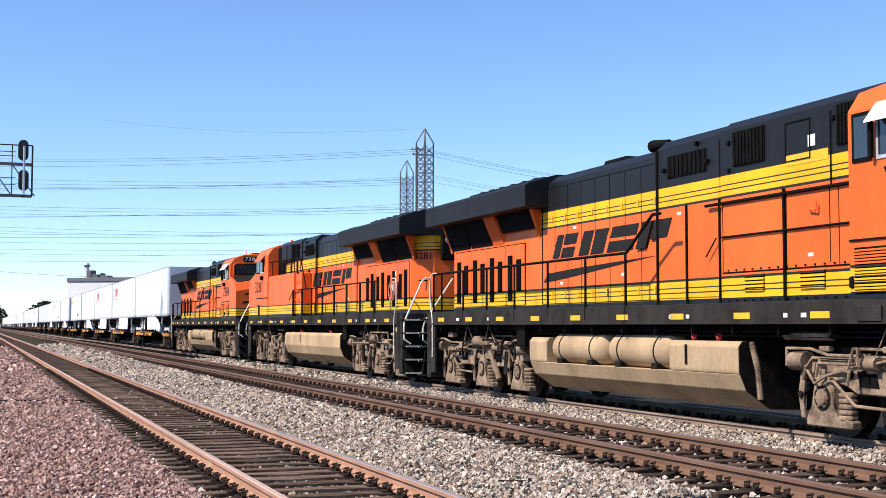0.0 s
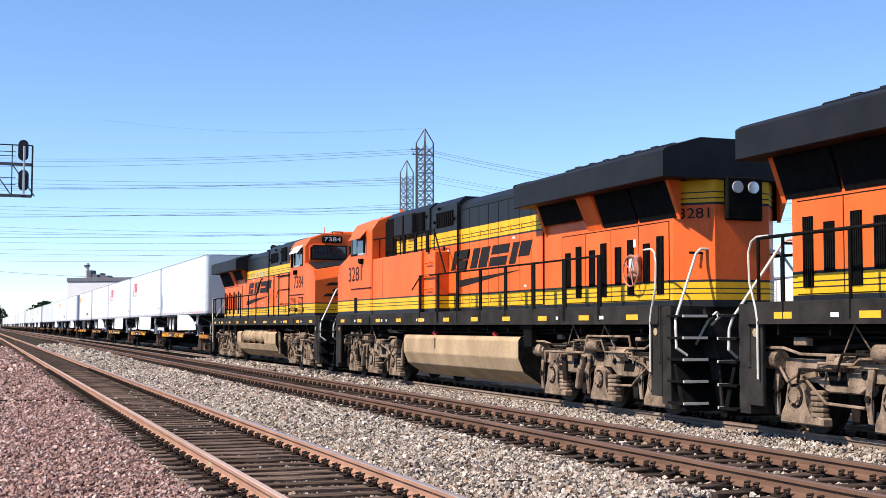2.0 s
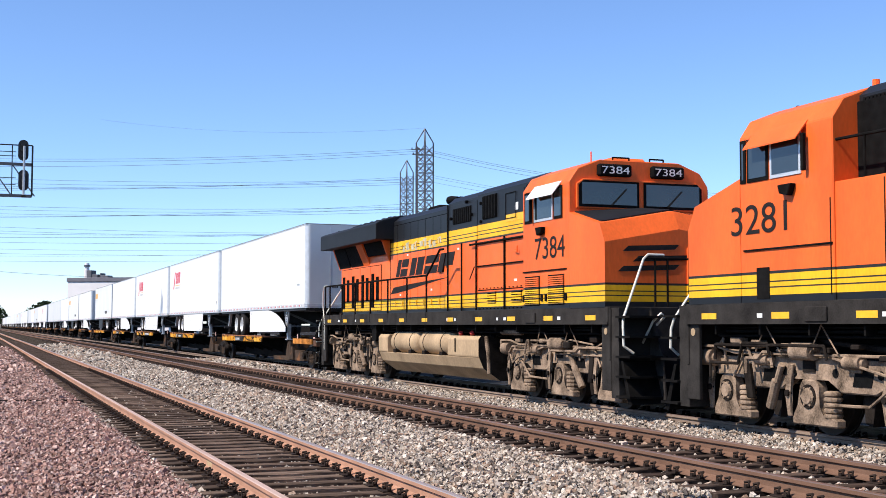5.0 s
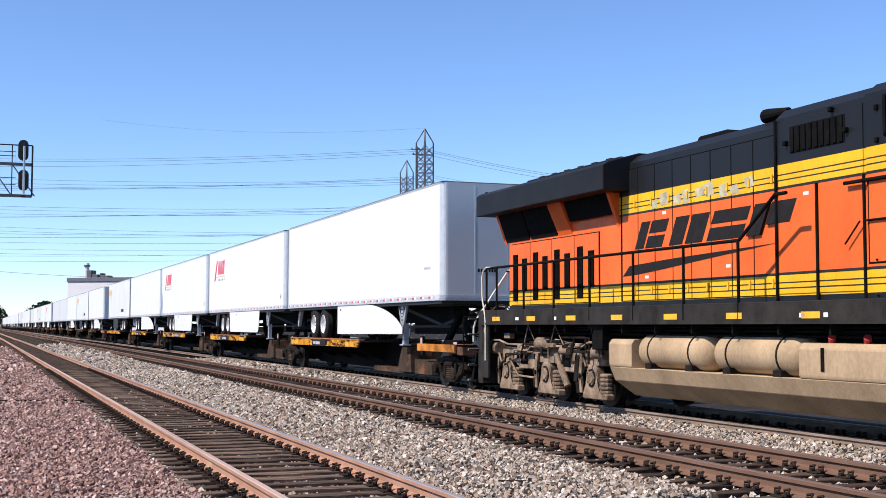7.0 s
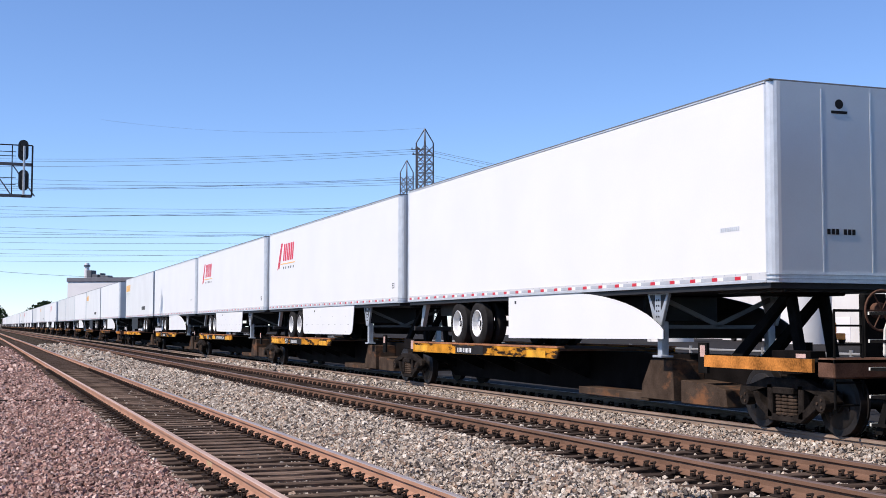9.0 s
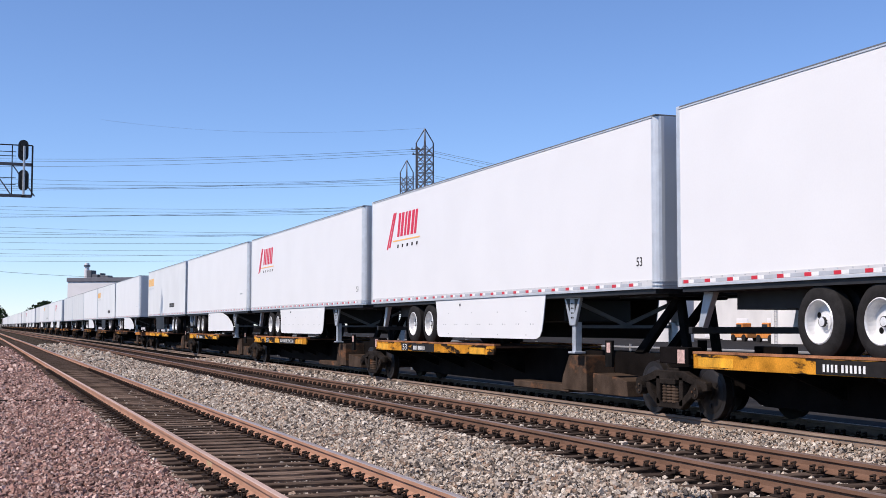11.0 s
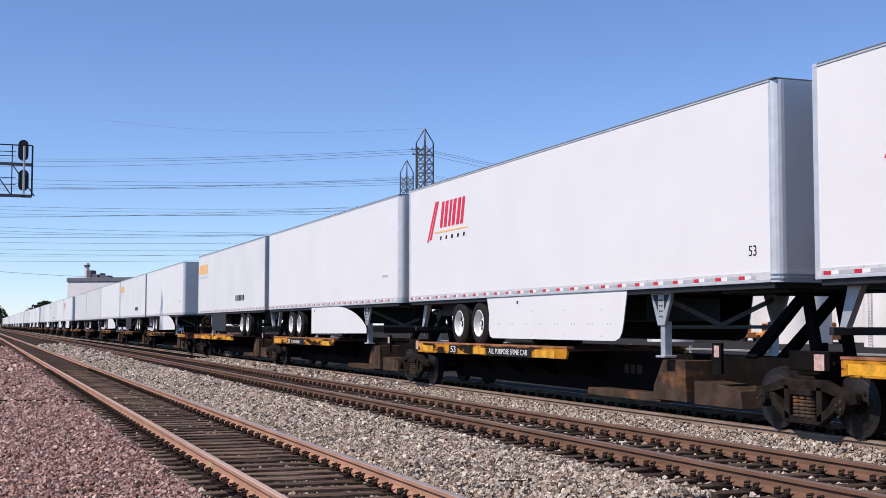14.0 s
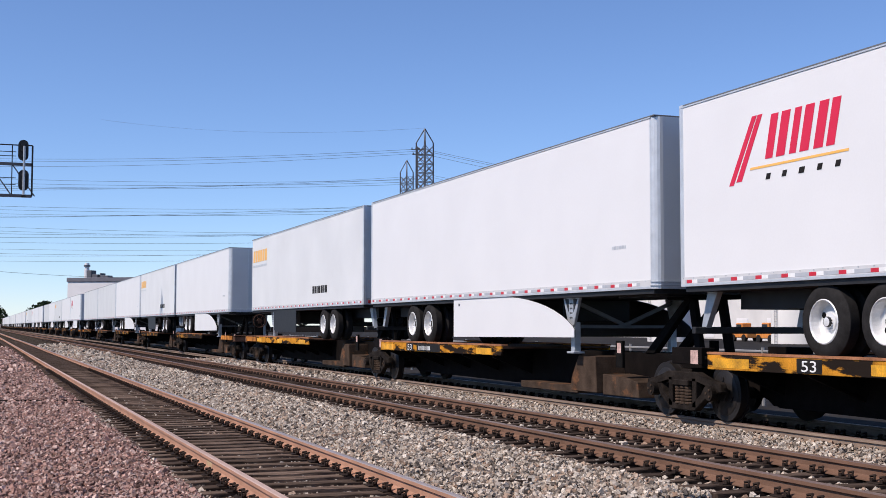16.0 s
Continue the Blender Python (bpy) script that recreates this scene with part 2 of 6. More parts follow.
def thing(name, label, category, group="", m=None):
    ob = tagged(new(name), label, category, group)
    ob.empty_display_size = 0.3
    if m:
        ob.matrix_basis = m
    return ob


def box(bm, x0, x1, y0, y1, z0, z1, bevel=0.0, mi=0):
    g = bmesh.ops.create_cube(bm, size=1, matrix=Matrix.LocRotScale(((x0 + x1) / 2, (y0 + y1) / 2, (z0 + z1) / 2), None, (abs(x1 - x0), abs(y1 - y0), abs(z1 - z0))))
    faces = {f for v in g["verts"] for f in v.link_faces}
    for f in faces:
        f.material_index = mi
    if bevel:
        bmesh.ops.bevel(bm, geom=list({e for v in g["verts"] for e in v.link_edges}), offset=bevel, segments=1, affect="EDGES")
    return bm


def B(*a, **k):
    return box(bmesh.new(), *a, **k)


def cyl(bm, p0, p1, r, n=12, r2=None):
    p0, p1 = Vector(p0), Vector(p1)
    d = p1 - p0
    m = Matrix.Translation((p0 + p1) / 2) @ d.to_track_quat("Z", "Y").to_matrix().to_4x4()
    bmesh.ops.create_cone(bm, cap_ends=True, segments=n, radius1=r, radius2=r if r2 is None else r2, depth=d.length, matrix=m)
    return bm


def tube(bm, pts, r, n=6):
    for a, b in zip(pts, pts[1:]):
        cyl(bm, a, b, r, n)
    for p in pts[1:-1]:
        bmesh.ops.create_icosphere(bm, subdivisions=1, radius=r * 1.02, matrix=Matrix.Translation(p))
    return bm


def prism(bm, pts, axis, a0, a1, bevel=0.0):
    """A flat outline drawn out along an axis: pts are (y, z) for x, (x, z) for y, (x, y) for z."""
    def at(p, a):
        return {"x": (a, p[0], p[1]), "y": (p[0], a, p[1]), "z": (p[0], p[1], a)}[axis]
    lo, hi = [bm.verts.new(at(p, a0)) for p in pts], [bm.verts.new(at(p, a1)) for p in pts]
    fs = [bm.faces.new(lo), bm.faces.new(hi[::-1])]
    for i in range(len(pts)):
        j = (i + 1) % len(pts)
        fs.append(bm.faces.new((lo[i], hi[i], hi[j], lo[j])))
    if bevel:
        bmesh.ops.bevel(bm, geom=list({e for f in fs for e in f.edges}), offset=bevel, segments=1, affect="EDGES")
    return bm


def P(pts, axis, a0, a1, bevel=0.0):
    return prism(bmesh.new(), pts, axis, a0, a1, bevel)


def writing(name, body, size, m, mat, parent, align="CENTER", stretch=1.0, label="", width=None, height=None):
    """Raised lettering with the built-in font: x to the right and y up in the space of m."""
    cu = bpy.data.curves.new(name, "FONT")
    cu.body, cu.size, cu.align_x, cu.align_y, cu.extrude = body, size, align, "CENTER", 0.002
    tmp = bpy.data.objects.new(name, cu)
    me = bpy.data.meshes.new_from_object(tmp)
    bpy.data.objects.remove(tmp)
    if width:
        co = np.array([v.co[:] for v in me.vertices])
        lo, hi = co.min(0), co.max(0)
        me.transform(Matrix.Diagonal((width / (hi[0] - lo[0]), height / (hi[1] - lo[1]), 1, 1)) @ Matrix.Translation((-(lo[0] + hi[0]) / 2, -(lo[1] + hi[1]) / 2, 0)))
    me.transform(m @ Matrix.Diagonal((stretch, 1, 1, 1)))
    me.materials.clear()
    me.materials.append(mat)
    ob = new(name, me)
    ob.parent = parent
    return tagged(ob, label)


def side_face(x, y, z, s):
    """Space for writing on a face that looks to s * x: its x runs to the reader's right."""
    return Matrix.Translation((x, y, z)) @ (pose(0, 0, 0, 90, 0, -90) if s < 0 else pose(0, 0, 0, 90, 0, 90))

# ---- ground and tracks ----


def ground():
    """One sheet to the horizon, with the ballast beds as low swells along the tracks."""
    xs = [-3000, -400, -60, -12, -4, -1.5, 0, 1.2, 1.9, 2.3, 4.4, 4.8, 5.6, 6.3, 6.7, 9.2, 9.6, 10.3, 13.1, 13.8, 15, 18, 40, 300, 3000]
    zs = [-0.6, -0.6, -0.6, -0.45, -0.3, -0.25, -0.22, -0.20, -0.20, -0.25, -0.25, -0.19, -0.15, -0.115, -0.13, -0.13, -0.12, -0.14, -0.17, -0.2, -0.5, -0.6, -0.6, -0.6, -0.6]
    ys = [-60, -10, 0, 8, 14, 20, 30, 45, 70, 110, 180, 320, 700, 1500, 4000]
    bm = bmesh.new()
    grid = [[bm.verts.new((x, y, z)) for x, z in zip(xs, zs)] for y in ys]
    for r0, r1 in zip(grid, grid[1:]):
        for i in range(len(xs) - 1):
            bm.faces.new((r0[i], r0[i + 1], r1[i + 1], r1[i]))
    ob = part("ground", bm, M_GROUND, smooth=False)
    return tagged(ob, "gravelly ballast ground along the railway tracks", "ground", kind="structure")


ground()
STONE_LEVEL = [(-3, -0.27), (0, -0.19), (1.2, -0.165), (1.95, -0.165), (2.3, -0.235), (4.4, -0.235), (4.75, -0.155), (5.6, -0.115), (6.45, -0.08), (6.8, -0.11), (9.1, -0.11), (9.4, -0.08), (10.2, -0.085), (10.93, -0.08), (11.0, -0.16), (13, -0.16)]


def loose_stones(name, label, mat, regions):
    """Broken stones: x0, x1, y0, y1, stones per square metre, mean size."""
    rng = np.random.default_rng(5)
    cube = np.array([(x, y, z) for x in (-1, 1) for y in (-1, 1) for z in (-1, 1)], float)
    quads = np.array([(0, 1, 3, 2), (4, 6, 7, 5), (0, 4, 5, 1), (2, 3, 7, 6), (0, 2, 6, 4), (1, 5, 7, 3)])
    vs, fs, base = [], [], 0
    lx, lz = zip(*STONE_LEVEL)
    for x0, x1, y0, y1, dens, size in regions:
        k = int((x1 - x0) * (y1 - y0) * dens)
        pos = np.stack([rng.uniform(x0, x1, k), rng.uniform(y0, y1, k)], 1)
        z = np.interp(pos[:, 0], lx, lz) + rng.uniform(-1.0, 1.0, k) * size * 0.9
        s = size * rng.lognormal(0, 0.28, (k, 1, 1)) * rng.uniform(0.38, 0.62, (k, 1, 3))
        v = cube[None] * s * rng.uniform(0.55, 1.0, (k, 8, 3))
        q = rng.normal(size=(k, 4))
        q /= np.linalg.norm(q, axis=1, keepdims=True)
        w, x, y, zz = q.T
        rot = np.stack([1 - 2 * (y * y + zz * zz), 2 * (x * y - w * zz), 2 * (x * zz + w * y), 2 * (x * y + w * zz), 1 - 2 * (x * x + zz * zz), 2 * (y * zz - w * x), 2 * (x * zz - w * y), 2 * (y * zz + w * x), 1 - 2 * (x * x + y * y)], 1).reshape(k, 3, 3)
        v = np.einsum("kij,knj->kni", rot, v)
        v[:, :, :2] += pos[:, None]
        v[:, :, 2] += z[:, None]
        vs.append(v.reshape(-1, 3))
        fs.append((quads[None] + base + 8 * np.arange(k)[:, None, None]).reshape(-1, 4))
        base += 8 * k
    me = bpy.data.meshes.new(name)
    v, f = np.concatenate(vs), np.concatenate(fs)
    me.from_pydata(v.tolist(), [], f.tolist())
    me.materials.append(mat)
    return tagged(new(name, me), label, "gravel", kind="stuff")


loose_stones("gravel_shoulder", "pinkish crushed stone on the shoulder beside the near track", M_STONE_PINK,
             [(0.2, 2.15, 11.0, 17, 1050, 0.034), (0.0, 2.15, 17, 28, 740, 0.039), (0.3, 2.15, 28, 48, 400, 0.052), (0.4, 2.15, 48, 100, 80, 0.10)])
loose_stones("ballast", "grey and brown crushed stone ballast between the tracks", M_STONE,
             [(4.55, 6.75, 10.5, 20, 1000, 0.037), (4.55, 6.75, 20, 34, 620, 0.044), (4.6, 6.75, 34, 60, 300, 0.060), (4.6, 6.75, 60, 110, 60, 0.12),
              (6.7, 9.3, 9.5, 30, 130, 0.040), (9.2, 10.95, 10.5, 32, 560, 0.038), (9.2, 10.9, 32, 60, 120, 0.08),
              (2.0, 4.65, 10.5, 20, 620, 0.027), (2.0, 4.65, 20, 34, 200, 0.038)])

RAIL_OUTLINE = [(-0.075, -0.172), (0.075, -0.172), (0.075, -0.160), (0.020, -0.143), (0.009, -0.12), (0.009, -0.055), (0.036, -0.042), (0.036, -0.008), (0.028, 0.0),
                (-0.028, 0.0), (-0.036, -0.008), (-0.036, -0.042), (-0.009, -0.055), (-0.009, -0.12), (-0.020, -0.143), (-0.075, -0.160)]


def rail(name, x, z, parent, head, label, web=None):
    bm = P([(x + a, z + b) for a, b in RAIL_OUTLINE], "y", -40, 2500)
    bm.normal_update()
    for f in bm.faces:
        f.material_index = 1 if abs(f.normal.z) > 0.6 and f.calc_center_median().z > z - 0.01 else 0
    return part(name, bm, [web or M_RAILSIDE, head], parent, label)


def clip_mesh():
    """A tie plate with two curled spring clips and spike heads."""
    bm = B(-0.18, 0.18, -0.095, 0.095, -0.175, -0.160, 0.004)
    for s in (-1, 1):
        for v in (-0.075, 0.075):
            box(bm, s * 0.085, s * 0.13, v - 0.022, v + 0.022, -0.162, -0.125)
            tube(bm, [(s * 0.125, v - 0.035, -0.145), (s * 0.072, v, -0.10), (s * 0.12, v + 0.032, -0.112)], 0.013, 4)
    me = bpy.data.meshes.new("tie_plate")
    bm.to_mesh(me)
    bm.free()
    me.materials.append(M_PLATE)
    return me


def tie_mesh(k, mat):
    r = random.Random(k)
    bm = B(-1.3, 1.3, -0.115, 0.115, -0.36, -0.172)
    bmesh.ops.subdivide_edges(bm, edges=[e for e in bm.edges if abs(e.verts[0].co.x - e.verts[1].co.x) > 1], cuts=5)
    for v in bm.verts:
        v.co += Vector((r.uniform(-0.02, 0.02), r.uniform(-0.010, 0.010), r.uniform(-0.007, 0.004)))
    bmesh.ops.bevel(bm, geom=bm.edges[:], offset=0.006, segments=1, affect="EDGES")
    me = bpy.data.meshes.new("tie")
    bm.to_mesh(me)
    bm.free()
    me.materials.append(mat)
    return me


TIES = {mat.name: [tie_mesh(k, mat) for k in range(6)] for mat in (M_TIE, M_TIE_DARK, M_TIE_SHADED)}
CLIP = clip_mesh()


def track(name, label, x, z, head_near, head_far, near=9.0, count=84, far=150.0, web=None, wood=M_TIE):
    root = tagged(new(name), label, "railway track", kind="structure")
    rail("rail", x, z, root, head_near, "rust-brown rail with a worn top", web)
    rail("rail", x + GAUGE, z, root, head_far, "rust-brown rail with a worn top", web)
    r = random.Random(name)
    y, k = near, 0
    rest = bmesh.new()
    while y < far:
        m = pose(x + GAUGE / 2 + r.uniform(-0.03, 0.03), y + r.uniform(-0.015, 0.015), z + r.uniform(-0.004, 0.0), 0, 0, r.uniform(-0.7, 0.7))
        if k < count:
            t = new("tie", r.choice(TIES[wood.name]))
            t.parent, t.matrix_basis = root, m
            for xr in (x, x + GAUGE):
                c = new("tie_plate", CLIP)
                c.parent, c.matrix_basis = root, pose(xr, y, z)
        else:
            box(rest, x + GAUGE / 2 - 1.3, x + GAUGE / 2 + 1.3, y - 0.115, y + 0.115, z - 0.36, z - 0.172)
            for xr in (x, x + GAUGE):
                for s in (-1, 1):
                    box(rest, xr + s * 0.07, xr + s * 0.14, y - 0.06, y + 0.06, z - 0.175, z - 0.11)
        y += 0.495
        k += 1
    y = near - 0.495
    while y > -25:
        box(rest, x + GAUGE / 2 - 1.3, x + GAUGE / 2 + 1.3, y - 0.115, y + 0.115, z - 0.36, z - 0.172)
        y -= 0.495
    part("far_ties", rest, wood, root)["kind"] = "stuff"
    return root


near_track = track("near_track", "near railway track on dark creosoted wooden ties", RAIL_A, Z_NEAR, M_RAILWORN, M_RAILHEAD)
track("middle_track", "middle railway track with rusty brown rails on dark ties", RAIL_C, Z_MID, M_RAILDULL, M_RAILDULL, web=M_RAILDARK, wood=M_TIE_DARK)
track("train_track", "railway track under the passing train", RAIL_E, Z_TRAIN, M_RAILDULL, M_RAILDULL, near=12.0, web=M_RAILGREY, wood=M_TIE_SHADED)
part("rail_patch", B(RAIL_A - 0.0135, RAIL_A - 0.0092, 14.75, 15.1, -0.125, -0.055), M_TANK, near_track, "pale patch on the rail web")

# ---- locomotives ----
MOVING = []        # (thing, place at the start, turn about z)
ROLLING = []       # (wheelset, centre in its thing, radius, sense)


def wheelset(parent, w, r, zc, sense, name="wheelset", half=0.7525):
    bm = bmesh.new()
    for s in (-1, 1):
        cyl(bm, (s * (half - 0.06), 0, 0), (s * (half + 0.07), 0, 0), r, 28)
        cyl(bm, (s * (half - 0.075), 0, 0), (s * (half - 0.045), 0, 0), r + 0.026, 28)
        cyl(bm, (s * (half + 0.07), 0, 0), (s * (half + 0.085), 0, 0), r * 0.80, 24, r * 0.74)
        cyl(bm, (s * (half + 0.085), 0, 0), (s * (half + 0.13), 0, 0), 0.13, 14)
        for a in range(3):
            c, d = math.cos(a * 2.094) * r * 0.5, math.sin(a * 2.094) * r * 0.5
            cyl(bm, (s * (half + 0.083), c, d), (s * (half + 0.10), c, d), 0.035, 8)
    cyl(bm, (-half, 0, 0), (half, 0, 0), 0.09, 12)
    ob = part(name, bm, M_WHEEL, parent, "worn steel wheels on their axle", smooth=True)
    ob.location = (0, w, zc)
    return ob


def spring(bm, x, y, z0, z1, r, turns=4):
    h, n = (z1 - z0) / turns, 10
    prof = [(0.001, z0)] + [(r * k, z0 + (i + u) * h) for i in range(turns) for k, u in ((0.72, 0.0), (0.97, 0.22), (1.0, 0.5), (0.97, 0.78), (0.72, 1.0))] + [(0.001, z1)]
    rings = [[bm.verts.new((x + q * math.cos(2 * math.pi * a / n), y + q * math.sin(2 * math.pi * a / n), z)) for a in range(n)] for q, z in prof]
    for r0, r1 in zip(rings, rings[1:]):
        for a in range(n):
            bm.faces.new((r0[a], r0[(a + 1) % n], r1[(a + 1) % n], r1[a]))


def loco_truck(root, ws):
    """Three-axle truck: cast side frames with pedestals, axle boxes, coil springs, brake cylinders and pipes."""
    w0, w1, w2 = ws
    for s in (-1, 1):
        xi, xo = s * 1.0, s * 1.16
        y = [-w for w in ws]
        beam = [(y[0] + 0.55, 0.98), (y[0] + 0.25, 1.10), (y[1] + 0.9, 1.08), (y[1] + 0.45, 1.17), (y[1] - 0.45, 1.17), (y[1] - 0.9, 1.08), (y[2] - 0.25, 1.10), (y[2] - 0.55, 0.98),
                (y[2] - 0.50, 0.82), (y[2] + 0.45, 0.80), (y[2] + 0.65, 0.66), (y[1] - 0.65, 0.66), (y[1] - 0.40, 0.84), (y[1] + 0.40, 0.84), (y[1] + 0.65, 0.66), (y[0] - 0.65, 0.66), (y[0] - 0.45, 0.80), (y[0] + 0.50, 0.82)]
        frame_part = part("side_frame", P(beam, "x", xi, xo, 0.02), M_TRUCK, root, "dust-covered cast steel truck frame")
        for yy in (y[0] - 0.55, y[1] + 0.55, y[1] - 0.55, y[2] + 0.55):
            part("frame_hole", cyl(bmesh.new(), (xo - s * 0.02, yy, 0.92), (xo + s * 0.012, yy, 0.92), 0.06, 12), M_DARK, frame_part)
        part("frame_plate", B(xo - s * 0.02, xo + s * 0.02, y[1] - 0.13, y[1] + 0.13, 0.92, 1.1), M_TRUCK_DARK, frame_part)
        part("equaliser", P([(y[0] - 0.3, 1.18), (y[1] + 0.3, 1.30), (y[1] + 0.1, 1.36), (y[0] - 0.25, 1.26)], "x", s * 1.02, s * 1.10, 0.01), M_TRUCK_DARK, root)
        part("hanger", P([(y[2] + 0.7, 0.5), (y[2] + 0.55, 0.5), (y[2] + 0.45, 1.0), (y[2] + 0.62, 1.0)], "x", s * 1.16, s * 1.22, 0.01), M_TRUCK_DARK, root)
        for yy in y:
            bm = P([(yy - 0.36 - 0.22 * (s < 0), 0.20), (yy + 0.36 + 0.22 * (s > 0), 0.20), (yy + 0.36 + 0.22 * (s > 0), 0.31), (yy + 0.30, 0.34), (yy + 0.22, 0.46), (yy + 0.20, 0.74), (yy + 0.14, 0.82), (yy - 0.14, 0.82), (yy - 0.20, 0.74), (yy - 0.22, 0.46), (yy - 0.30, 0.34), (yy - 0.36 - 0.22 * (s < 0), 0.31)], "x", s * 1.02, s * 1.19, 0.02)
            ped = part("axle_box", bm, M_TRUCK, root, "dusty axle box with a round cap")
            bm = bmesh.new()
            cyl(bm, (s * 1.18, yy, 0.59), (s * 1.205, yy, 0.59), 0.165, 20)
            part("axle_cap", bm, M_TRUCK_DARK, ped)
            part("cap_plate", cyl(bmesh.new(), (s * 1.20, yy, 0.59), (s * 1.235, yy, 0.59), 0.125, 18, 0.10), M_TRUCK, ped)
            for k in (s,):
                bm = bmesh.new()
                spring(bm, s * 1.09, yy + k * 0.40, 0.31, 0.68, 0.125, 5)
                part("coil_spring", bm, M_TRUCK, root)
        for yy, r in ((y[0] + 0.42, 0.13), (y[2] - 0.42, 0.13), ((y[0] + y[1]) / 2, 0.085), ((y[1] + y[2]) / 2, 0.085)):
            bm = bmesh.new()
            cyl(bm, (s * 1.22, yy - 0.16, 1.07), (s * 1.22, yy + 0.16, 1.07), r, 16)
            cyl(bm, (s * 1.22, yy + 0.16, 1.07), (s * 1.22, yy + 0.21, 1.07), r * 0.6, 12)
            box(bm, s * 1.10, s * 1.2, yy - 0.1, yy + 0.1, 0.94, 1.06, 0.01)
            part("brake_cylinder", bm, M_TRUCK, root, smooth=True)
        bm = bmesh.new()
        tube(bm, [(s * 1.3, y[0] + 0.62, 1.0), (s * 1.3, y[0] + 0.62, 1.24), (s * 1.3, y[0] + 0.1, 1.24), (s * 1.24, y[0] - 0.2, 1.16), (s * 1.24, y[2] + 0.3, 1.15), (s * 1.3, y[2] - 0.1, 1.24), (s * 1.3, y[2] - 0.62, 1.24), (s * 1.3, y[2] - 0.62, 1.0)], 0.022)
        tube(bm, [(s * 1.2, y[0] - 0.2, 0.85), (s * 1.22, y[0] - 0.7, 0.52), (s * 1.2, y[1] + 0.5, 0.50)], 0.022)
        tube(bm, [(s * 1.24, y[0] + 0.3, 1.0), (s * 1.28, y[0] + 0.05, 0.78), (s * 1.26, y[0] - 0.2, 0.9), (s * 1.24, y[1] + 0.6, 1.12)], 0.02)
        tube(bm, [(s * 1.2, y[1] - 0.3, 1.2), (s * 1.25, y[1] - 0.6, 1.28), (s * 1.2, y[2] + 0.5, 1.2), (s * 1.2, y[2] + 0.2, 0.8)], 0.018)
        part("brake_pipe", bm, M_TRUCK, root)
        bm = bmesh.new()
        cyl(bm, (s * 1.22, y[1] - 0.55, 1.0), (s * 1.16, y[1] - 0.9, 0.42), 0.05, 10)
        cyl(bm, (s * 1.20, y[1] - 0.7, 0.78), (s * 1.15, y[1] - 0.92, 0.40), 0.07, 10)
        part("damper", bm, M_TRUCK, root)
        for yy in ((y[0] + y[1]) / 2, (y[1] + y[2]) / 2):
            part("brake_shoe", P([(yy - 0.09, 0.28), (yy + 0.05, 0.25), (yy + 0.12, 0.62), (yy, 0.78), (yy - 0.12, 0.6)], "x", s * 0.72, s * 0.98), M_TRUCK_DARK, root)
    part("bolster", B(-0.95, 0.95, -ws[1] - 1.2, -ws[1] + 1.2, 0.75, 1.12, 0.03), M_TRUCK_DARK, root)


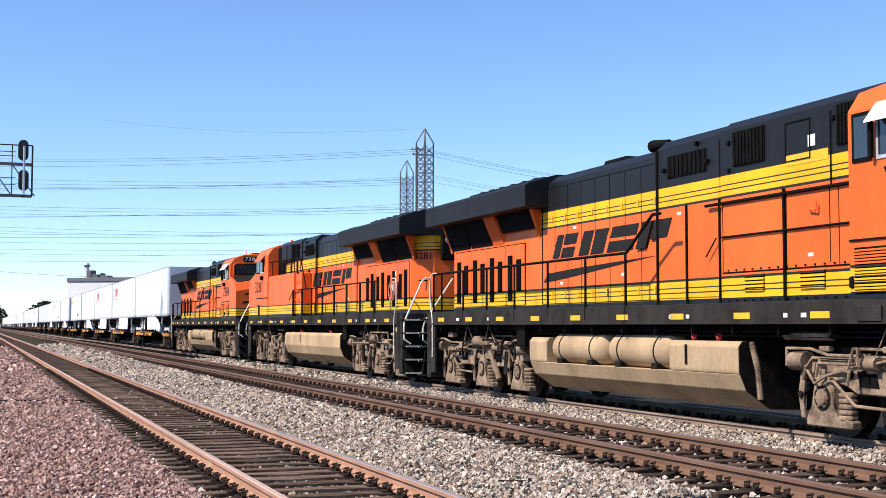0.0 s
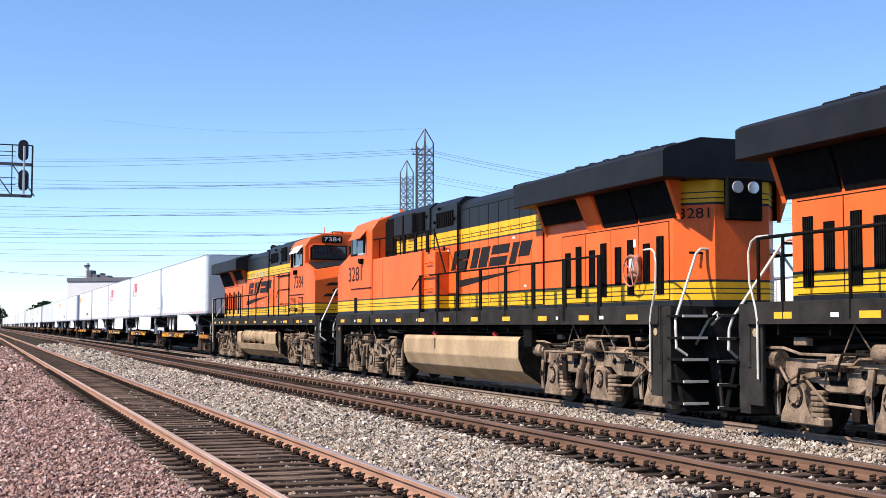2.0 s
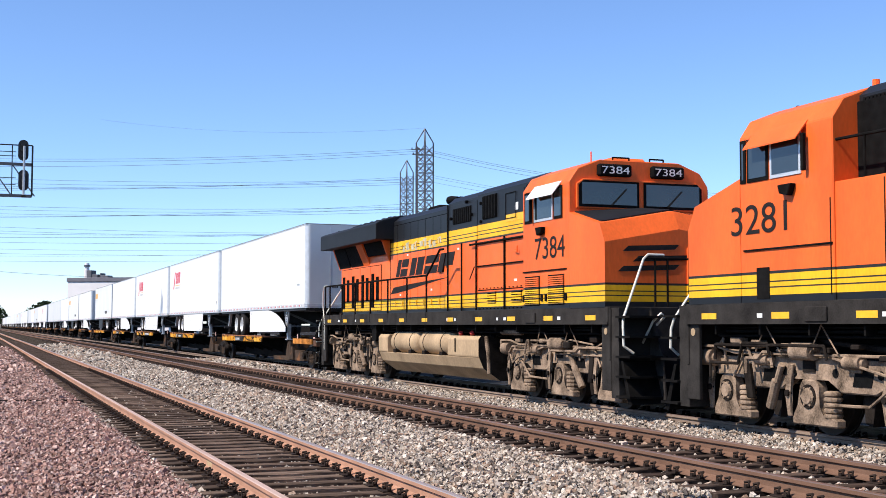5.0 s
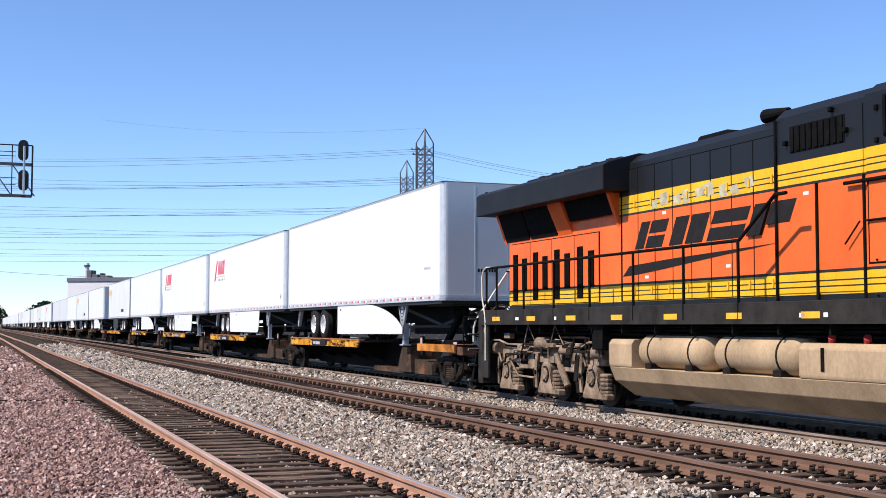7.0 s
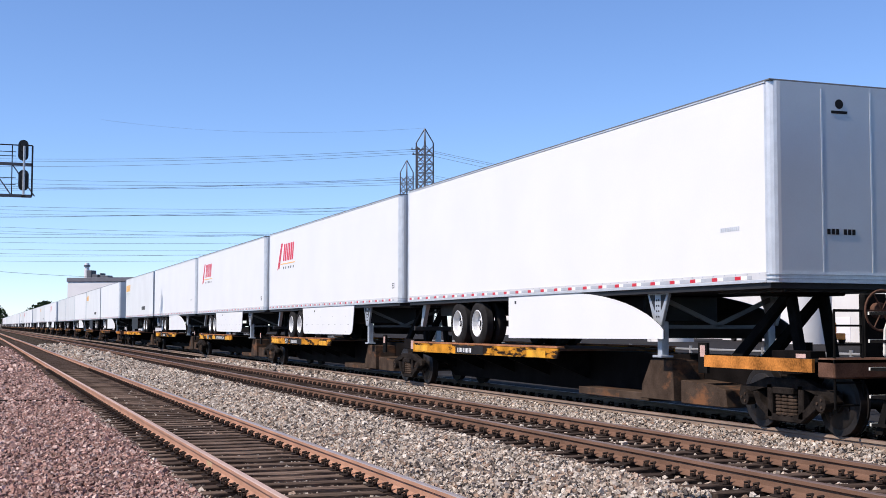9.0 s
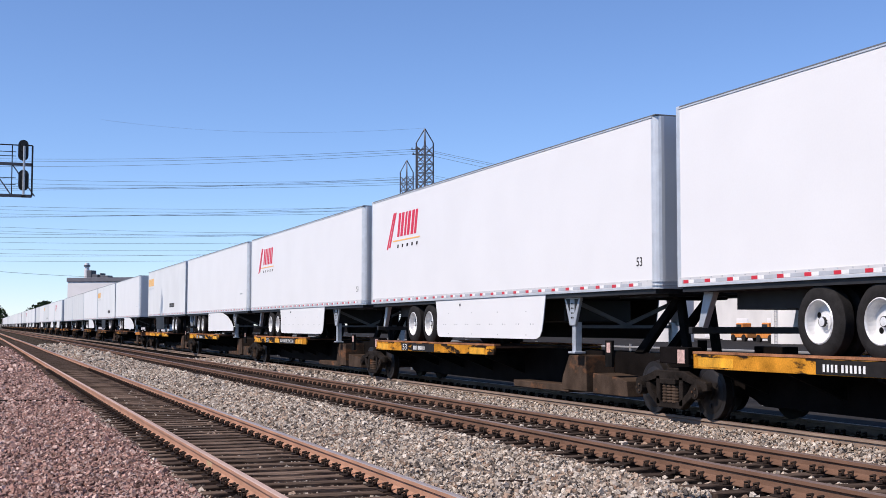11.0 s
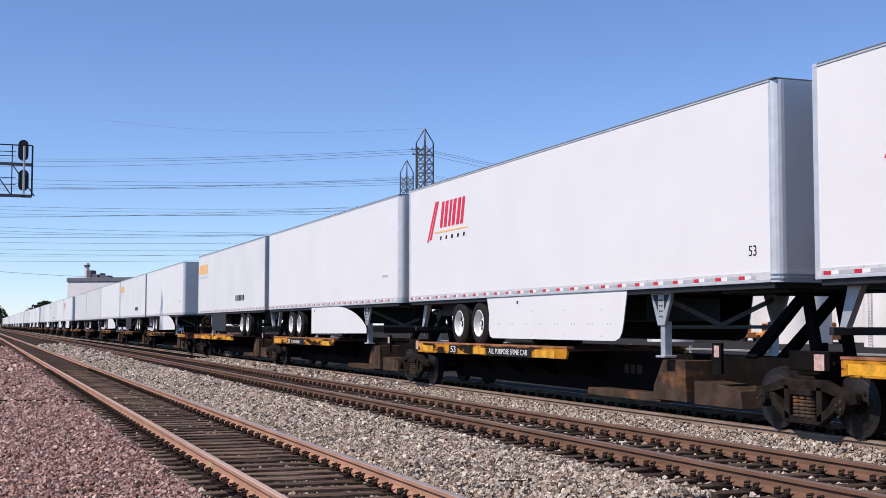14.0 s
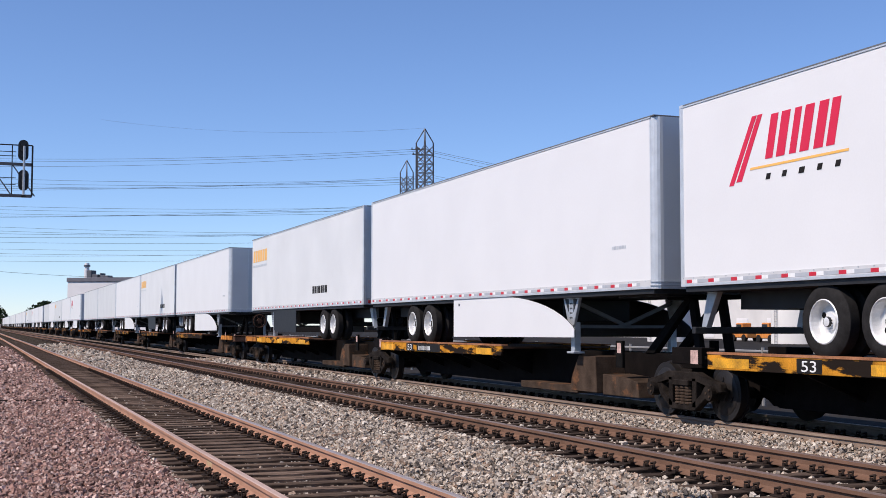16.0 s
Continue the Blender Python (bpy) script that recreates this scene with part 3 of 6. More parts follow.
def truck_clutter(root, ws):
    """Brake levers, rods, hoses, boxes, bolts and chains that hang on the outside of a truck."""
    r = random.Random(round(ws[0] * 100))
    y = [-w for w in ws]
    for s in (-1, 1):
        for yy in y:
            bm = bmesh.new()
            for a in range(6):
                c, d = math.cos(a * 1.047) * 0.125, math.sin(a * 1.047) * 0.125
                cyl(bm, (s * 1.20, yy + c, 0.59 + d), (s * 1.222, yy + c, 0.59 + d), 0.02, 6)
            tagged(part("cap_bolt", bm, M_TRUCK, root), kind="stuff")
            bm = bmesh.new()
            h = [(s * (1.16 + 0.02 * math.cos(k)), yy - s * 0.40 + 0.10 * math.sin(k * 0.9), 0.98 - 0.05 * k) for k in range(8)]
            tube(bm, h, 0.024, 6)
            part("air_hose", bm, M_DARK, root)
            bm = P([(yy - s * 0.30, 1.02), (yy - s * 0.42, 1.02), (yy - s * 0.50, 0.62), (yy - s * 0.44, 0.30), (yy - s * 0.36, 0.30), (yy - s * 0.38, 0.62)], "x", s * 1.175, s * 1.215, 0.01)
            part("brake_lever", bm, M_TRUCK, root)
            bm = cyl(bmesh.new(), (s * 1.16, yy - s * 0.42, 0.62), (s * 1.25, yy - s * 0.42, 0.62), 0.045, 10)
            part("lever_pin", bm, M_TRUCK_DARK, root)
        for k in range(7):
            yy = y[0] + (y[2] - y[0]) * (k + 0.4 + r.uniform(-0.25, 0.25)) / 7
            z, l, hh = r.uniform(1.08, 1.30), r.uniform(0.07, 0.16), r.uniform(0.06, 0.12)
            part("junction_box", B(s * 1.16, s * r.uniform(1.24, 1.34), yy - l, yy + l, z, z + hh, 0.015), r.choice((M_TRUCK, M_TRUCK_DARK, M_TRUCK)), root)
        for k in range(6):
            a, b = sorted(r.uniform(y[2] - 0.4, y[0] + 0.4) for _ in range(2))
            za, zb, x = r.uniform(1.0, 1.38), r.uniform(0.95, 1.38), s * r.uniform(1.20, 1.36)
            bm = tube(bmesh.new(), [(x, a, za - 0.22), (x, a, za), (x, (a + b) / 2, za), (x, (a + b) / 2 + 0.12, zb), (x, b, zb), (x, b + 0.05, zb - 0.18)], r.uniform(0.013, 0.024), 6)
            part("brake_pipe", bm, r.choice((M_TRUCK, M_TRUCK, M_TRUCK_DARK)), root)
        for yy in (y[1] + 0.5, y[1] - 0.75):
            bm = tube(bmesh.new(), [(s * 1.30, yy - 0.3, 1.18), (s * 1.34, yy, 1.56), (s * 1.30, yy + 0.28, 1.18)], 0.011, 5)
            part("safety_chain", bm, M_TRUCK, root)
        bm = cyl(bmesh.new(), (s * 1.24, y[1] + 0.20, 1.20), (s * 1.24, y[1] - 0.22, 1.20), 0.12, 16)
        cyl(bm, (s * 1.24, y[1] - 0.22, 1.20), (s * 1.24, y[1] - 0.30, 1.20), 0.13, 16, 0.06)
        cyl(bm, (s * 1.24, y[1] - 0.30, 1.20), (s * 1.24, y[1] - 0.62, 1.20), 0.025, 8)
        part("brake_actuator", bm, M_TRUCK, root, smooth=True)
        for yy in ((y[0] + y[1]) / 2 + 0.1, (y[1] + y[2]) / 2 + 0.1):
            part("frame_window", P([(yy - 0.20, 0.76), (yy + 0.16, 0.76), (yy + 0.22, 0.96), (yy - 0.14, 1.0)], "x", s * 1.155, s * 1.168), M_GRILLE, root)


def slats(bm, x, s, w0, w1, z0, z1, n, upright=True):
    for i in range(n):
        if upright:
            a = w0 + (w1 - w0) * (i + 0.5) / n
            box(bm, x, x + s * 0.02, -a - 0.3 * (w1 - w0) / n, -a + 0.3 * (w1 - w0) / n, z0, z1)
        else:
            a = z0 + (z1 - z0) * (i + 0.5) / n
            box(bm, x, x + s * 0.02, -w1, -w0, a - 0.3 * (z1 - z0) / n, a + 0.3 * (z1 - z0) / n)


M_END = banded("end_paint", LOW + [(3.53, ORANGE), (3.56, PIN), (3.63, YELLOW), (3.65, PIN), (3.72, YELLOW), (3.74, PIN), (9, YELLOW)])


def build_loco(root):
    """Wide-cab six-axle diesel. y = -w, w counted from the rear coupling; the cab is at the far end."""
    HW = 0.98
    # frame
    for s in (-1, 1):
        sill = part("side_sill", B(s * 1.44, s * 1.50, -20.55, -1.25, 1.60, 1.88, 0.008), M_SILL, root, "black side sill with yellow patches")
        part("sill_flange", B(s * 1.2, s * 1.51, -20.55, -1.25, 1.57, 1.61), M_SILL, root)
        for i in range(11):
            w = 2.1 + i * 1.78
            part("yellow_patch", B(s * 1.500, s * 1.504, -w - 0.2, -w + 0.2, 1.645, 1.735), M_YELLOW, sill)
        for w, a in ((3.2, 0.18), (5.0, 0.10), (12.6, 0.13), (13.1, 0.1), (15.6, 0.1), (16.0, 0.13), (18.6, 0.14)):
            part("sticker", B(s * 1.500, s * 1.504, -w - a * 0.45, -w + a * 0.45, 1.66, 1.72), M_WHITE_DECAL, sill)
    part("deck", B(-1.44, 1.44, -20.55, -1.25, 1.78, 1.86), M_SILL, root)
    part("underframe", B(-0.75, 0.75, -20.2, -1.6, 1.15, 1.78), M_DARK, root)
    for i in range(17):
        w = 1.9 + i * 1.12
        part("cross_bearer", B(-1.44, 1.44, -w - 0.02, -w + 0.02, 1.42, 1.60), M_DARK, root)
    bm = bmesh.new()
    for s in (-1, 1):
        for z, r in ((1.47, 0.025), (1.40, 0.018), (1.52, 0.016)):
            cyl(bm, (s * 1.25, -20, z), (s * 1.25, -1.8, z), r, 6)
    part("air_piping", bm, M_DARK, root)
    # long hood
    part("engine_hood", P([(-HW, 1.86), (HW, 1.86), (HW, 4.42), (HW - 0.16, 4.56), (-HW + 0.16, 4.56), (-HW, 4.42)], "y", -11.4, -6.6), M_HOOD, root, "black, yellow and orange banded engine hood")
    part("radiator_hood", P([(-HW, 1.86), (HW, 1.86), (HW, 4.0), (-HW, 4.0)], "y", -6.6, -1.70), M_ORANGE, root, "orange radiator compartment with a yellow base band")
    part("hood_end", P([(-HW, -1.70), (-HW, -1.62), (-0.52, -1.08), (0.52, -1.08), (HW, -1.62), (HW, -1.70)], "z", 1.86, 4.0), M_END, root, "orange hood end with angled corners")
    part("middle_hood", P([(-1.02, 1.86), (1.02, 1.86), (1.02, 4.52), (0.86, 4.66), (-0.86, 4.66), (-1.02, 4.52)], "y", -13.4, -11.4), M_HOOD, root)
    part("front_hood", P([(-1.06, 1.86), (1.06, 1.86), (1.06, 4.54), (0.88, 4.68), (-0.88, 4.68), (-1.06, 4.54)], "y", -16.95, -13.4), M_HOOD, root)
    # hood doors
    for s in (-1, 1):
        part("door_backing", B(s * HW, s * (HW + 0.005), -11.38, -6.66, 1.98, 4.32), M_DARK, root)
        part("panel_backing", B(s * 1.06, s * 1.065, -16.92, -13.42, 2.34, 3.44), M_DARK, root)
        part("door_backing", B(s * HW, s * (HW + 0.005), -5.85, -1.74, 1.98, 3.30), M_DARK, root)
        if s < 0:
            part("yellow_step", B(s * 1.06, s * 1.066, -16.0, -15.05, 3.80, 3.95), M_YELLOW, root)
            part("notice", B(s * 1.06, s * 1.066, -15.72, -15.56, 4.02, 4.18), M_WHITE_DECAL, root)
        else:
            part("cab_back_recess", B(s * 1.06, s * 1.10, -17.0, -16.05, 3.45, 4.46, 0.01), M_GRILLE, root)
            part("air_duct", B(s * 1.06, s * 1.2, -15.9, -15.2, 3.9, 4.5, 0.02), M_BLACK, root)
            part("air_duct", B(s * 1.06, s * 1.2, -15.05, -14.4, 3.9, 4.5, 0.02), M_BLACK, root)
        for w, z in ((8.2, 3.42), (10.1, 2.44), (7.6, 2.36), (12.1, 3.36), (15.6, 2.5)):
            hx = HW + 0.014 if w < 11.4 else (1.034 if w < 13.4 else 1.074)
            part("sticker", B(s * hx, s * (hx + 0.003), -w - 0.06, -w + 0.06, z, z + 0.05), M_WHITE_DECAL, root)
        for i in range(8):
            w = 6.72 + i * 0.58
            d = part("hood_door", B(s * HW, s * (HW + 0.014), -w - 0.566, -w - 0.014, 1.99, 4.30, 0.004), M_HOOD, root)
            for z in (2.10, 3.62):
                part("latch", B(s * (HW + 0.014), s * (HW + 0.035), -w - 0.50, -w - 0.46, z, z + 0.12), M_YELLOW, d)
        for w0, w1, z0, z1 in ((11.45, 13.3, 2.0, 4.45), (13.45, 15.0, 2.36, 3.42), (15.05, 16.2, 2.36, 3.42), (16.22, 16.9, 2.36, 3.42)):
            hx = 1.02 if w0 < 13.4 else 1.06
            part("access_panel", B(s * hx, s * (hx + 0.014), -w1, -w0, z0, z1, 0.004), M_HOOD, root)
        for w, hx in ((11.42, 1.02), (13.38, 1.06), (15.02, 1.06), (12.35, 1.02)):
            part("drain_pipe", cyl(bmesh.new(), (s * (hx + 0.03), -w, 1.9), (s * (hx + 0.03), -w, 3.5 if w != 11.42 else 4.5), 0.022, 8), M_DARK, root)
        bm = bmesh.new()
        tube(bm, [(s * 1.10, -13.0, 3.42), (s * 1.10, -16.9, 3.42)], 0.025)
        tube(bm, [(s * 1.10, -13.4, 2.90), (s * 1.10, -16.9, 2.90)], 0.014)
        tube(bm, [(s * 1.10, -13.0, 2.62), (s * 1.10, -13.3, 2.90)], 0.012)
        part("grab_rail", bm, M_DARK, root)
        # grilles of the front hood
        for w0, w1, z0, z1, hx in ((11.75, 12.95, 3.98, 4.36, 1.02), (13.75, 14.55, 3.95, 4.48, 1.06), (16.2, 16.85, 3.95, 4.50, 1.06)):
            bm = B(s * hx, s * (hx + 0.02), -w1, -w0, z0, z1)
            slats(bm, s * (hx + 0.02), s, w0, w1, z0 + 0.02, z1 - 0.02, 9)
            part("hood_grille", bm, M_GRILLE, root, "dark louvred grille")
        bm = bmesh.new()
        for i in range(16):
            cyl(bm, (s * 1.07, -13.6 - i * 0.21, 2.385), (s * 1.095, -13.6 - i * 0.21, 2.385), 0.014, 6)
            cyl(bm, (s * 1.07, -13.6 - i * 0.21, 1.93), (s * 1.095, -13.6 - i * 0.21, 1.93), 0.014, 6)
        tagged(part("bolt_row", bm, M_DARK, root), kind="stuff")
        for w0, w1, z0, z1 in ((15.05, 15.62, 3.86, 4.42), (16.05, 16.07, 3.45, 4.45), (15.05, 15.07, 2.4, 3.4), (16.02, 16.035, 2.4, 3.4)):
            bm = bmesh.new()
            for a0, a1, b0, b1 in ((w0, w1, z0, z0 + 0.014), (w0, w1, z1 - 0.014, z1), (w0, w0 + 0.014, z0, z1), (w1 - 0.014, w1, z0, z1)):
                box(bm, s * 1.07, s * 1.079, -a1, -a0, b0, b1)
            part("door_seam", bm, M_DARK, root)
        bm = tube(bmesh.new(), [(s * 1.08, -15.62, 3.15), (s * 1.13, -15.62, 3.15), (s * 1.13, -15.80, 3.12), (s * 1.13, -15.80, 3.24)], 0.014, 6)
        part("door_handle", bm, M_ORANGE, root)
        for w, z in ((13.62, 3.88), (13.62, 4.30), (11.68, 4.1), (13.0, 4.1), (16.12, 4.3), (12.7, 4.42)):
            part("hood_lug", B(s * 1.02, s * 1.10, -w - 0.03, -w + 0.03, z, z + 0.07, 0.01), M_DARK, root)
        for w0, w1 in ((14.0, 14.5), (15.35, 15.9)):
            bm = bmesh.new()
            slats(bm, s * 1.068, s, w0, w1, 2.05, 2.32, 5, upright=False)
            part("louvre", bm, M_ORANGE, root)
            part("louvre_shadow_gap", B(s * 1.06, s * 1.068, -w1, -w0, 2.06, 2.31), M_DARK, root)
        # intake slots of the radiator compartment
        for i in range(4):
            w = 1.74 + i * 1.02
            d = part("radiator_door", B(s * HW, s * (HW + 0.016), -w - 1.008, -w - 0.012, 1.99, 3.28, 0.004), M_ORANGE, root)
            for k, (z0, z1) in ((0.16, (2.08, 3.06)), (0.62, (2.28, 2.96))):
                bm = B(s * (HW + 0.014), s * (HW + 0.022), -w - k - 0.22, -w - k, z0, z1)
                slats(bm, s * (HW + 0.022), s, w + k, w + k + 0.22, z0, z1, 5)
                part("intake_grille", bm, M_GRILLE, d, "dark slotted intake")
        # radiator wing and the slanted cores under it
        for a, b, xl, zl in ((1.50, 2.72, 0.99, 3.34), (2.80, 4.05, 0.99, 3.34), (4.75, 6.50, 1.06, 3.56)):
            bm = P([(s * xl, zl), (s * 1.20, 3.93), (s * 1.16, 3.95), (s * (xl - 0.03), zl + 0.04)], "y", -b, -a)
            part("radiator_core", bm, M_GRILLE, root, "dark slanted radiator screen")
        for w in (1.44, 4.40, 6.56):
            part("wing_bracket", P([(s * 0.97, 3.30), (s * (1.26 if w == 4.40 else 1.21), 3.95), (s * 0.97, 3.95)], "y", -w - 0.05 - 0.25 * (w == 4.40), -w + 0.05 + 0.25 * (w == 4.40)), M_ORANGE, root)
    wing = [(-1.52, 3.94), (-1.52, 4.38), (-1.42, 4.44), (-0.8, 4.62), (0.8, 4.62), (1.42, 4.44), (1.52, 4.38), (1.52, 3.94)]
    part("radiator_wing", P(wing, "y", -7.0, -1.03, 0.012), M_BLACK, root, "black overhanging radiator wing")
    bm = B(-0.75, 0.75, -6.2, -2.0, 4.62, 4.67, 0.03)
    part("radiator_roof", bm, M_BLACK, root)
    for i in range(6):
        part("roof_rib", B(-0.72, 0.72, -2.8 - i * 0.6, -2.6 - i * 0.6, 4.67, 4.69), M_BLACK, root)
    # roof details
    part("exhaust_stack", P([(-8.35, 4.55), (-9.5, 4.55), (-9.35, 4.72), (-8.5, 4.72)], "x", -0.5, 0.5, 0.02), M_DARK, root)
    part("roof_hatch", B(-0.6, 0.6, -8.2, -7.2, 4.5, 4.56, 0.02), M_BLACK, root)
    bm = bmesh.new()
    for x in (-0.75, -0.5):
        cyl(bm, (x, -11.35, 4.68), (x, -10.85, 4.68), 0.05, 12, 0.11)
        cyl(bm, (x, -10.85, 4.68), (x, -10.78, 4.68), 0.11, 12)
    box(bm, -0.8, -0.45, -11.25, -11.15, 4.5, 4.66)
    part("air_horn", bm, M_DARK, root, "black roof horn")
    # left side equipment box and its railing
    part("equipment_box", P([(-17.2, 1.86), (-12.85, 1.86), (-12.85, 3.40), (-17.2, 3.40)], "x", 1.0, 1.47, 0.01), M_ORANGE, root, "wide orange equipment cabinet beside the hood")
    part("ladder_box", P([(-12.85, 1.86), (-12.05, 1.86), (-12.05, 3.36), (-12.85, 3.44)], "x", 1.0, 1.40, 0.012), M_ORANGE, root)
    part("cabinet_seam", B(1.47, 1.474, -16.02, -16.0, 2.32, 3.36), M_DARK, root)
    bm = bmesh.new()
    tube(bm, [(1.44, -11.2, 2.78), (1.44, -12.0, 3.86), (1.44, -17.0, 3.95)], 0.02)
    for w in (12.0, 12.9, 14.6, 16.4):
        cyl(bm, (1.44, -w, 3.38), (1.44, -w, 3.92), 0.016, 6)
    part("cabinet_railing", bm, M_DARK, root)
    for w in (12.5, 13.4, 14.3, 15.3):
        part("railing_board", B(1.42, 1.45, -w - 0.09, -w + 0.09, 3.36, 3.90), M_DARK, root)
    for i in range(3):
        z = 2.45 + i * 0.32
        bm = tube(bmesh.new(), [(1.40, -12.20, z), (1.48, -12.22, z), (1.48, -12.62, z), (1.40, -12.64, z)], 0.016)
        part("ladder_rung", bm, M_ORANGE, root)
    # cab
    cab_out = [(-1.50, 1.86), (1.50, 1.86), (1.50, 4.24), (1.32, 4.50), (0.85, 4.68), (-0.85, 4.68), (-1.32, 4.50), (-1.50, 4.24)]
    part("cab", P(cab_out, "y", -19.05, -16.95, 0.015), M_ORANGE, root, "orange cab body")
    nm, tm = bmesh.new(), bmesh.new()
    sides, tops = [], []
    for x, up in ((-1.5, 0.0), (0.0, 0.26), (1.5, 0.0)):
        sides.append([nm.verts.new((x, y, z)) for y, z in ((-19.05, 1.86), (-20.46, 1.86), (-20.46, 3.02 + up), (-20.27, 3.36 + up), (-19.05, 3.66 + up * 0.4))])
        tops.append([tm.verts.new((x * 0.93, y, z)) for y, z in ((-20.12, 3.39 + up * 0.95), (-19.08, 3.65 + up * 0.42), (-19.08, 3.68 + up * 0.42), (-20.12, 3.42 + up * 0.95))])
    for bm, rows in ((nm, sides), (tm, tops)):
        n = len(rows[0])
        bm.faces.new(rows[0]), bm.faces.new(rows[2][::-1])
        for r0, r1 in zip(rows, rows[1:]):
            for i in range(n):
                bm.faces.new((r0[i], r0[(i + 1) % n], r1[(i + 1) % n], r1[i]))
    part("nose", nm, M_ORANGE, root, "orange sloping nose")
    part("nose_top", tm, M_BLACK, root)
    for a, b, c in ((-1.15, -0.1, 2.86), (-0.95, 0.25, 2.68), (-1.25, -0.1, 2.50)):
        part("nose_mark", P([(a, c), (b, c + 0.05), (b + 0.1, c + 0.14), (a + 0.12, c + 0.10)], "y", -20.468, -20.458), M_DECAL, root)
    part("nose_door", B(0.15, 0.75, -20.49, -20.45, 1.95, 2.95, 0.01), M_ORANGE, root)
    # windscreen
    bm = P([(-1.36, 3.74), (1.36, 3.74), (1.36, 4.20), (1.22, 4.30), (-1.22, 4.30), (-1.36, 4.20)], "y", -19.10, -19.05, 0.01)
    ws = part("windscreen_frame", bm, M_ORANGE, root)
    for x0, x1 in ((-1.26, -0.10), (0.10, 1.26)):
        part("windscreen", B(x0, x1, -19.12, -19.10, 3.82, 4.23), M_CABGLASS, ws)
    for k in (-1, 1):
        part("number_board", B(k * 0.22, k * 0.92, -19.16, -19.0, 4.36, 4.59, 0.03), M_DARK, root)
    for x0, x1 in ((-0.50, -0.15), (0.3, 0.6)):
        part("roof_grab", tube(bmesh.new(), [(x0, -18.9, 4.64), (x0, -18.9, 4.75), (x1, -18.9, 4.75), (x1, -18.9, 4.64)], 0.016), M_DARK, root)
    for k in (-1, 1):
        part("windscreen_seal", P([(k * 0.05, 3.77), (k * 1.32, 3.77), (k * 1.32, 4.18), (k * 1.22, 4.27), (k * 0.05, 4.27)], "y", -19.112, -19.10), M_DARK, root)
    for x in (-0.65, 0.55):
        part("wiper", tube(bmesh.new(), [(x, -19.14, 3.80), (x + 0.32, -19.135, 4.12)], 0.012, 5), M_DARK, root)
    for s in (-1, 1):
        for w0, w1 in ((17.05, 17.42), (17.50, 18.36), (18.40, 18.78)) if s < 0 else ((17.60, 18.30), (18.34, 18.85), (18.88, 19.02)):
            bm = bmesh.new()
            box(bm, s * 1.50, s * 1.515, -w1, -w0, 3.58, 4.20)
            fr = part("window_frame", bm, M_ALU if w0 in (17.50, 17.60) else M_DARK, root)
            part("pane", B(s * 1.515, s * 1.52, -w1 + 0.05, -w0 - 0.05, 3.63, 4.15), M_CABGLASS, fr)
        part("sun_visor", P([(s * 1.48, 4.26), (s * 1.68, 4.02), (s * 1.68, 4.04), (s * 1.48, 4.29)], "y", -18.70, -17.48), M_WHITE_DECAL if s < 0 else M_ORANGE, root, "tilted window visor")
        part("mirror", B(s * 1.54, s * 1.60, -17.5, -17.44, 3.6, 4.1, 0.01), M_DARK, root)
        if s < 0:
            for w0, w1 in ((17.07, 17.74), (18.15, 18.82)):
                d = part("cab_louvre", B(s * 1.50, s * 1.506, -w1 - 0.02, -w0 + 0.02, 1.94, 2.52), M_DARK, root)
                bm = bmesh.new()
                slats(bm, s * 1.506, s, w0, w1, 1.95, 2.50, 14, upright=False)
                part("slat_bank", bm, M_ORANGE, d)
        else:
            part("cab_hatch", B(s * 1.50, s * 1.508, -18.65, -18.35, 1.92, 2.36), M_DARK, root)
            part("cab_door_seam", B(s * 1.50, s * 1.505, -17.02, -17.0, 1.95, 3.2), M_DARK, root)
        part("cab_lamp", P([(-17.72, 3.46), (-18.02, 3.46), (-17.98, 3.34), (-17.80, 3.30)], "x", s * 1.5, s * 1.60, 0.01), M_DARK, root)
        part("jacking_pad", B(s * 1.50, s * 1.53, -17.55, -17.10, 1.60, 1.80, 0.008), M_SILL, root)
        for w in (17.0, 17.86, 18.05, 18.92) if s < 0 else ():
            part("band_latch", B(s * 1.50, s * 1.53, -w - 0.04, -w + 0.04, 2.02, 2.16, 0.012), M_DARK, root)
        part("belt_trim", B(s * 1.5, s * 1.52, -18.95, -16.97, 2.60, 2.625), M_DARK, root)
    bm = bmesh.new()
    box(bm, -0.4, 0.4, -18.6, -17.6, 4.66, 4.80, 0.05)
    cyl(bm, (-0.6, -18.2, 4.66), (-0.6, -18.2, 4.95), 0.015, 6)
    cyl(bm, (0.5, -17.3, 4.66), (0.5, -17.3, 4.86), 0.05, 8)
    part("roof_aerial", bm, M_ORANGE, root)
    # brand mark on the hood side: four slanted blocks with slots, and a swoosh
    for s in (-1, 1):
        x0, x1 = s * (HW + 0.0145), s * (HW + 0.019)
        def wy(w):
            return -w if s < 0 else -(19.1 - w)
        def slab(pts, k=9):
            proud = (s < 0 and k == 3) or (s > 0 and k == 0)
            part("brand_mark", P([(wy(w), z) for w, z in pts], "x", x0, s * 1.039 if proud else x1), M_DECAL, root, "dark slanted block of a painted mark")
        L = lambda w, z: (w + (z - 2.9) * 0.55, z)
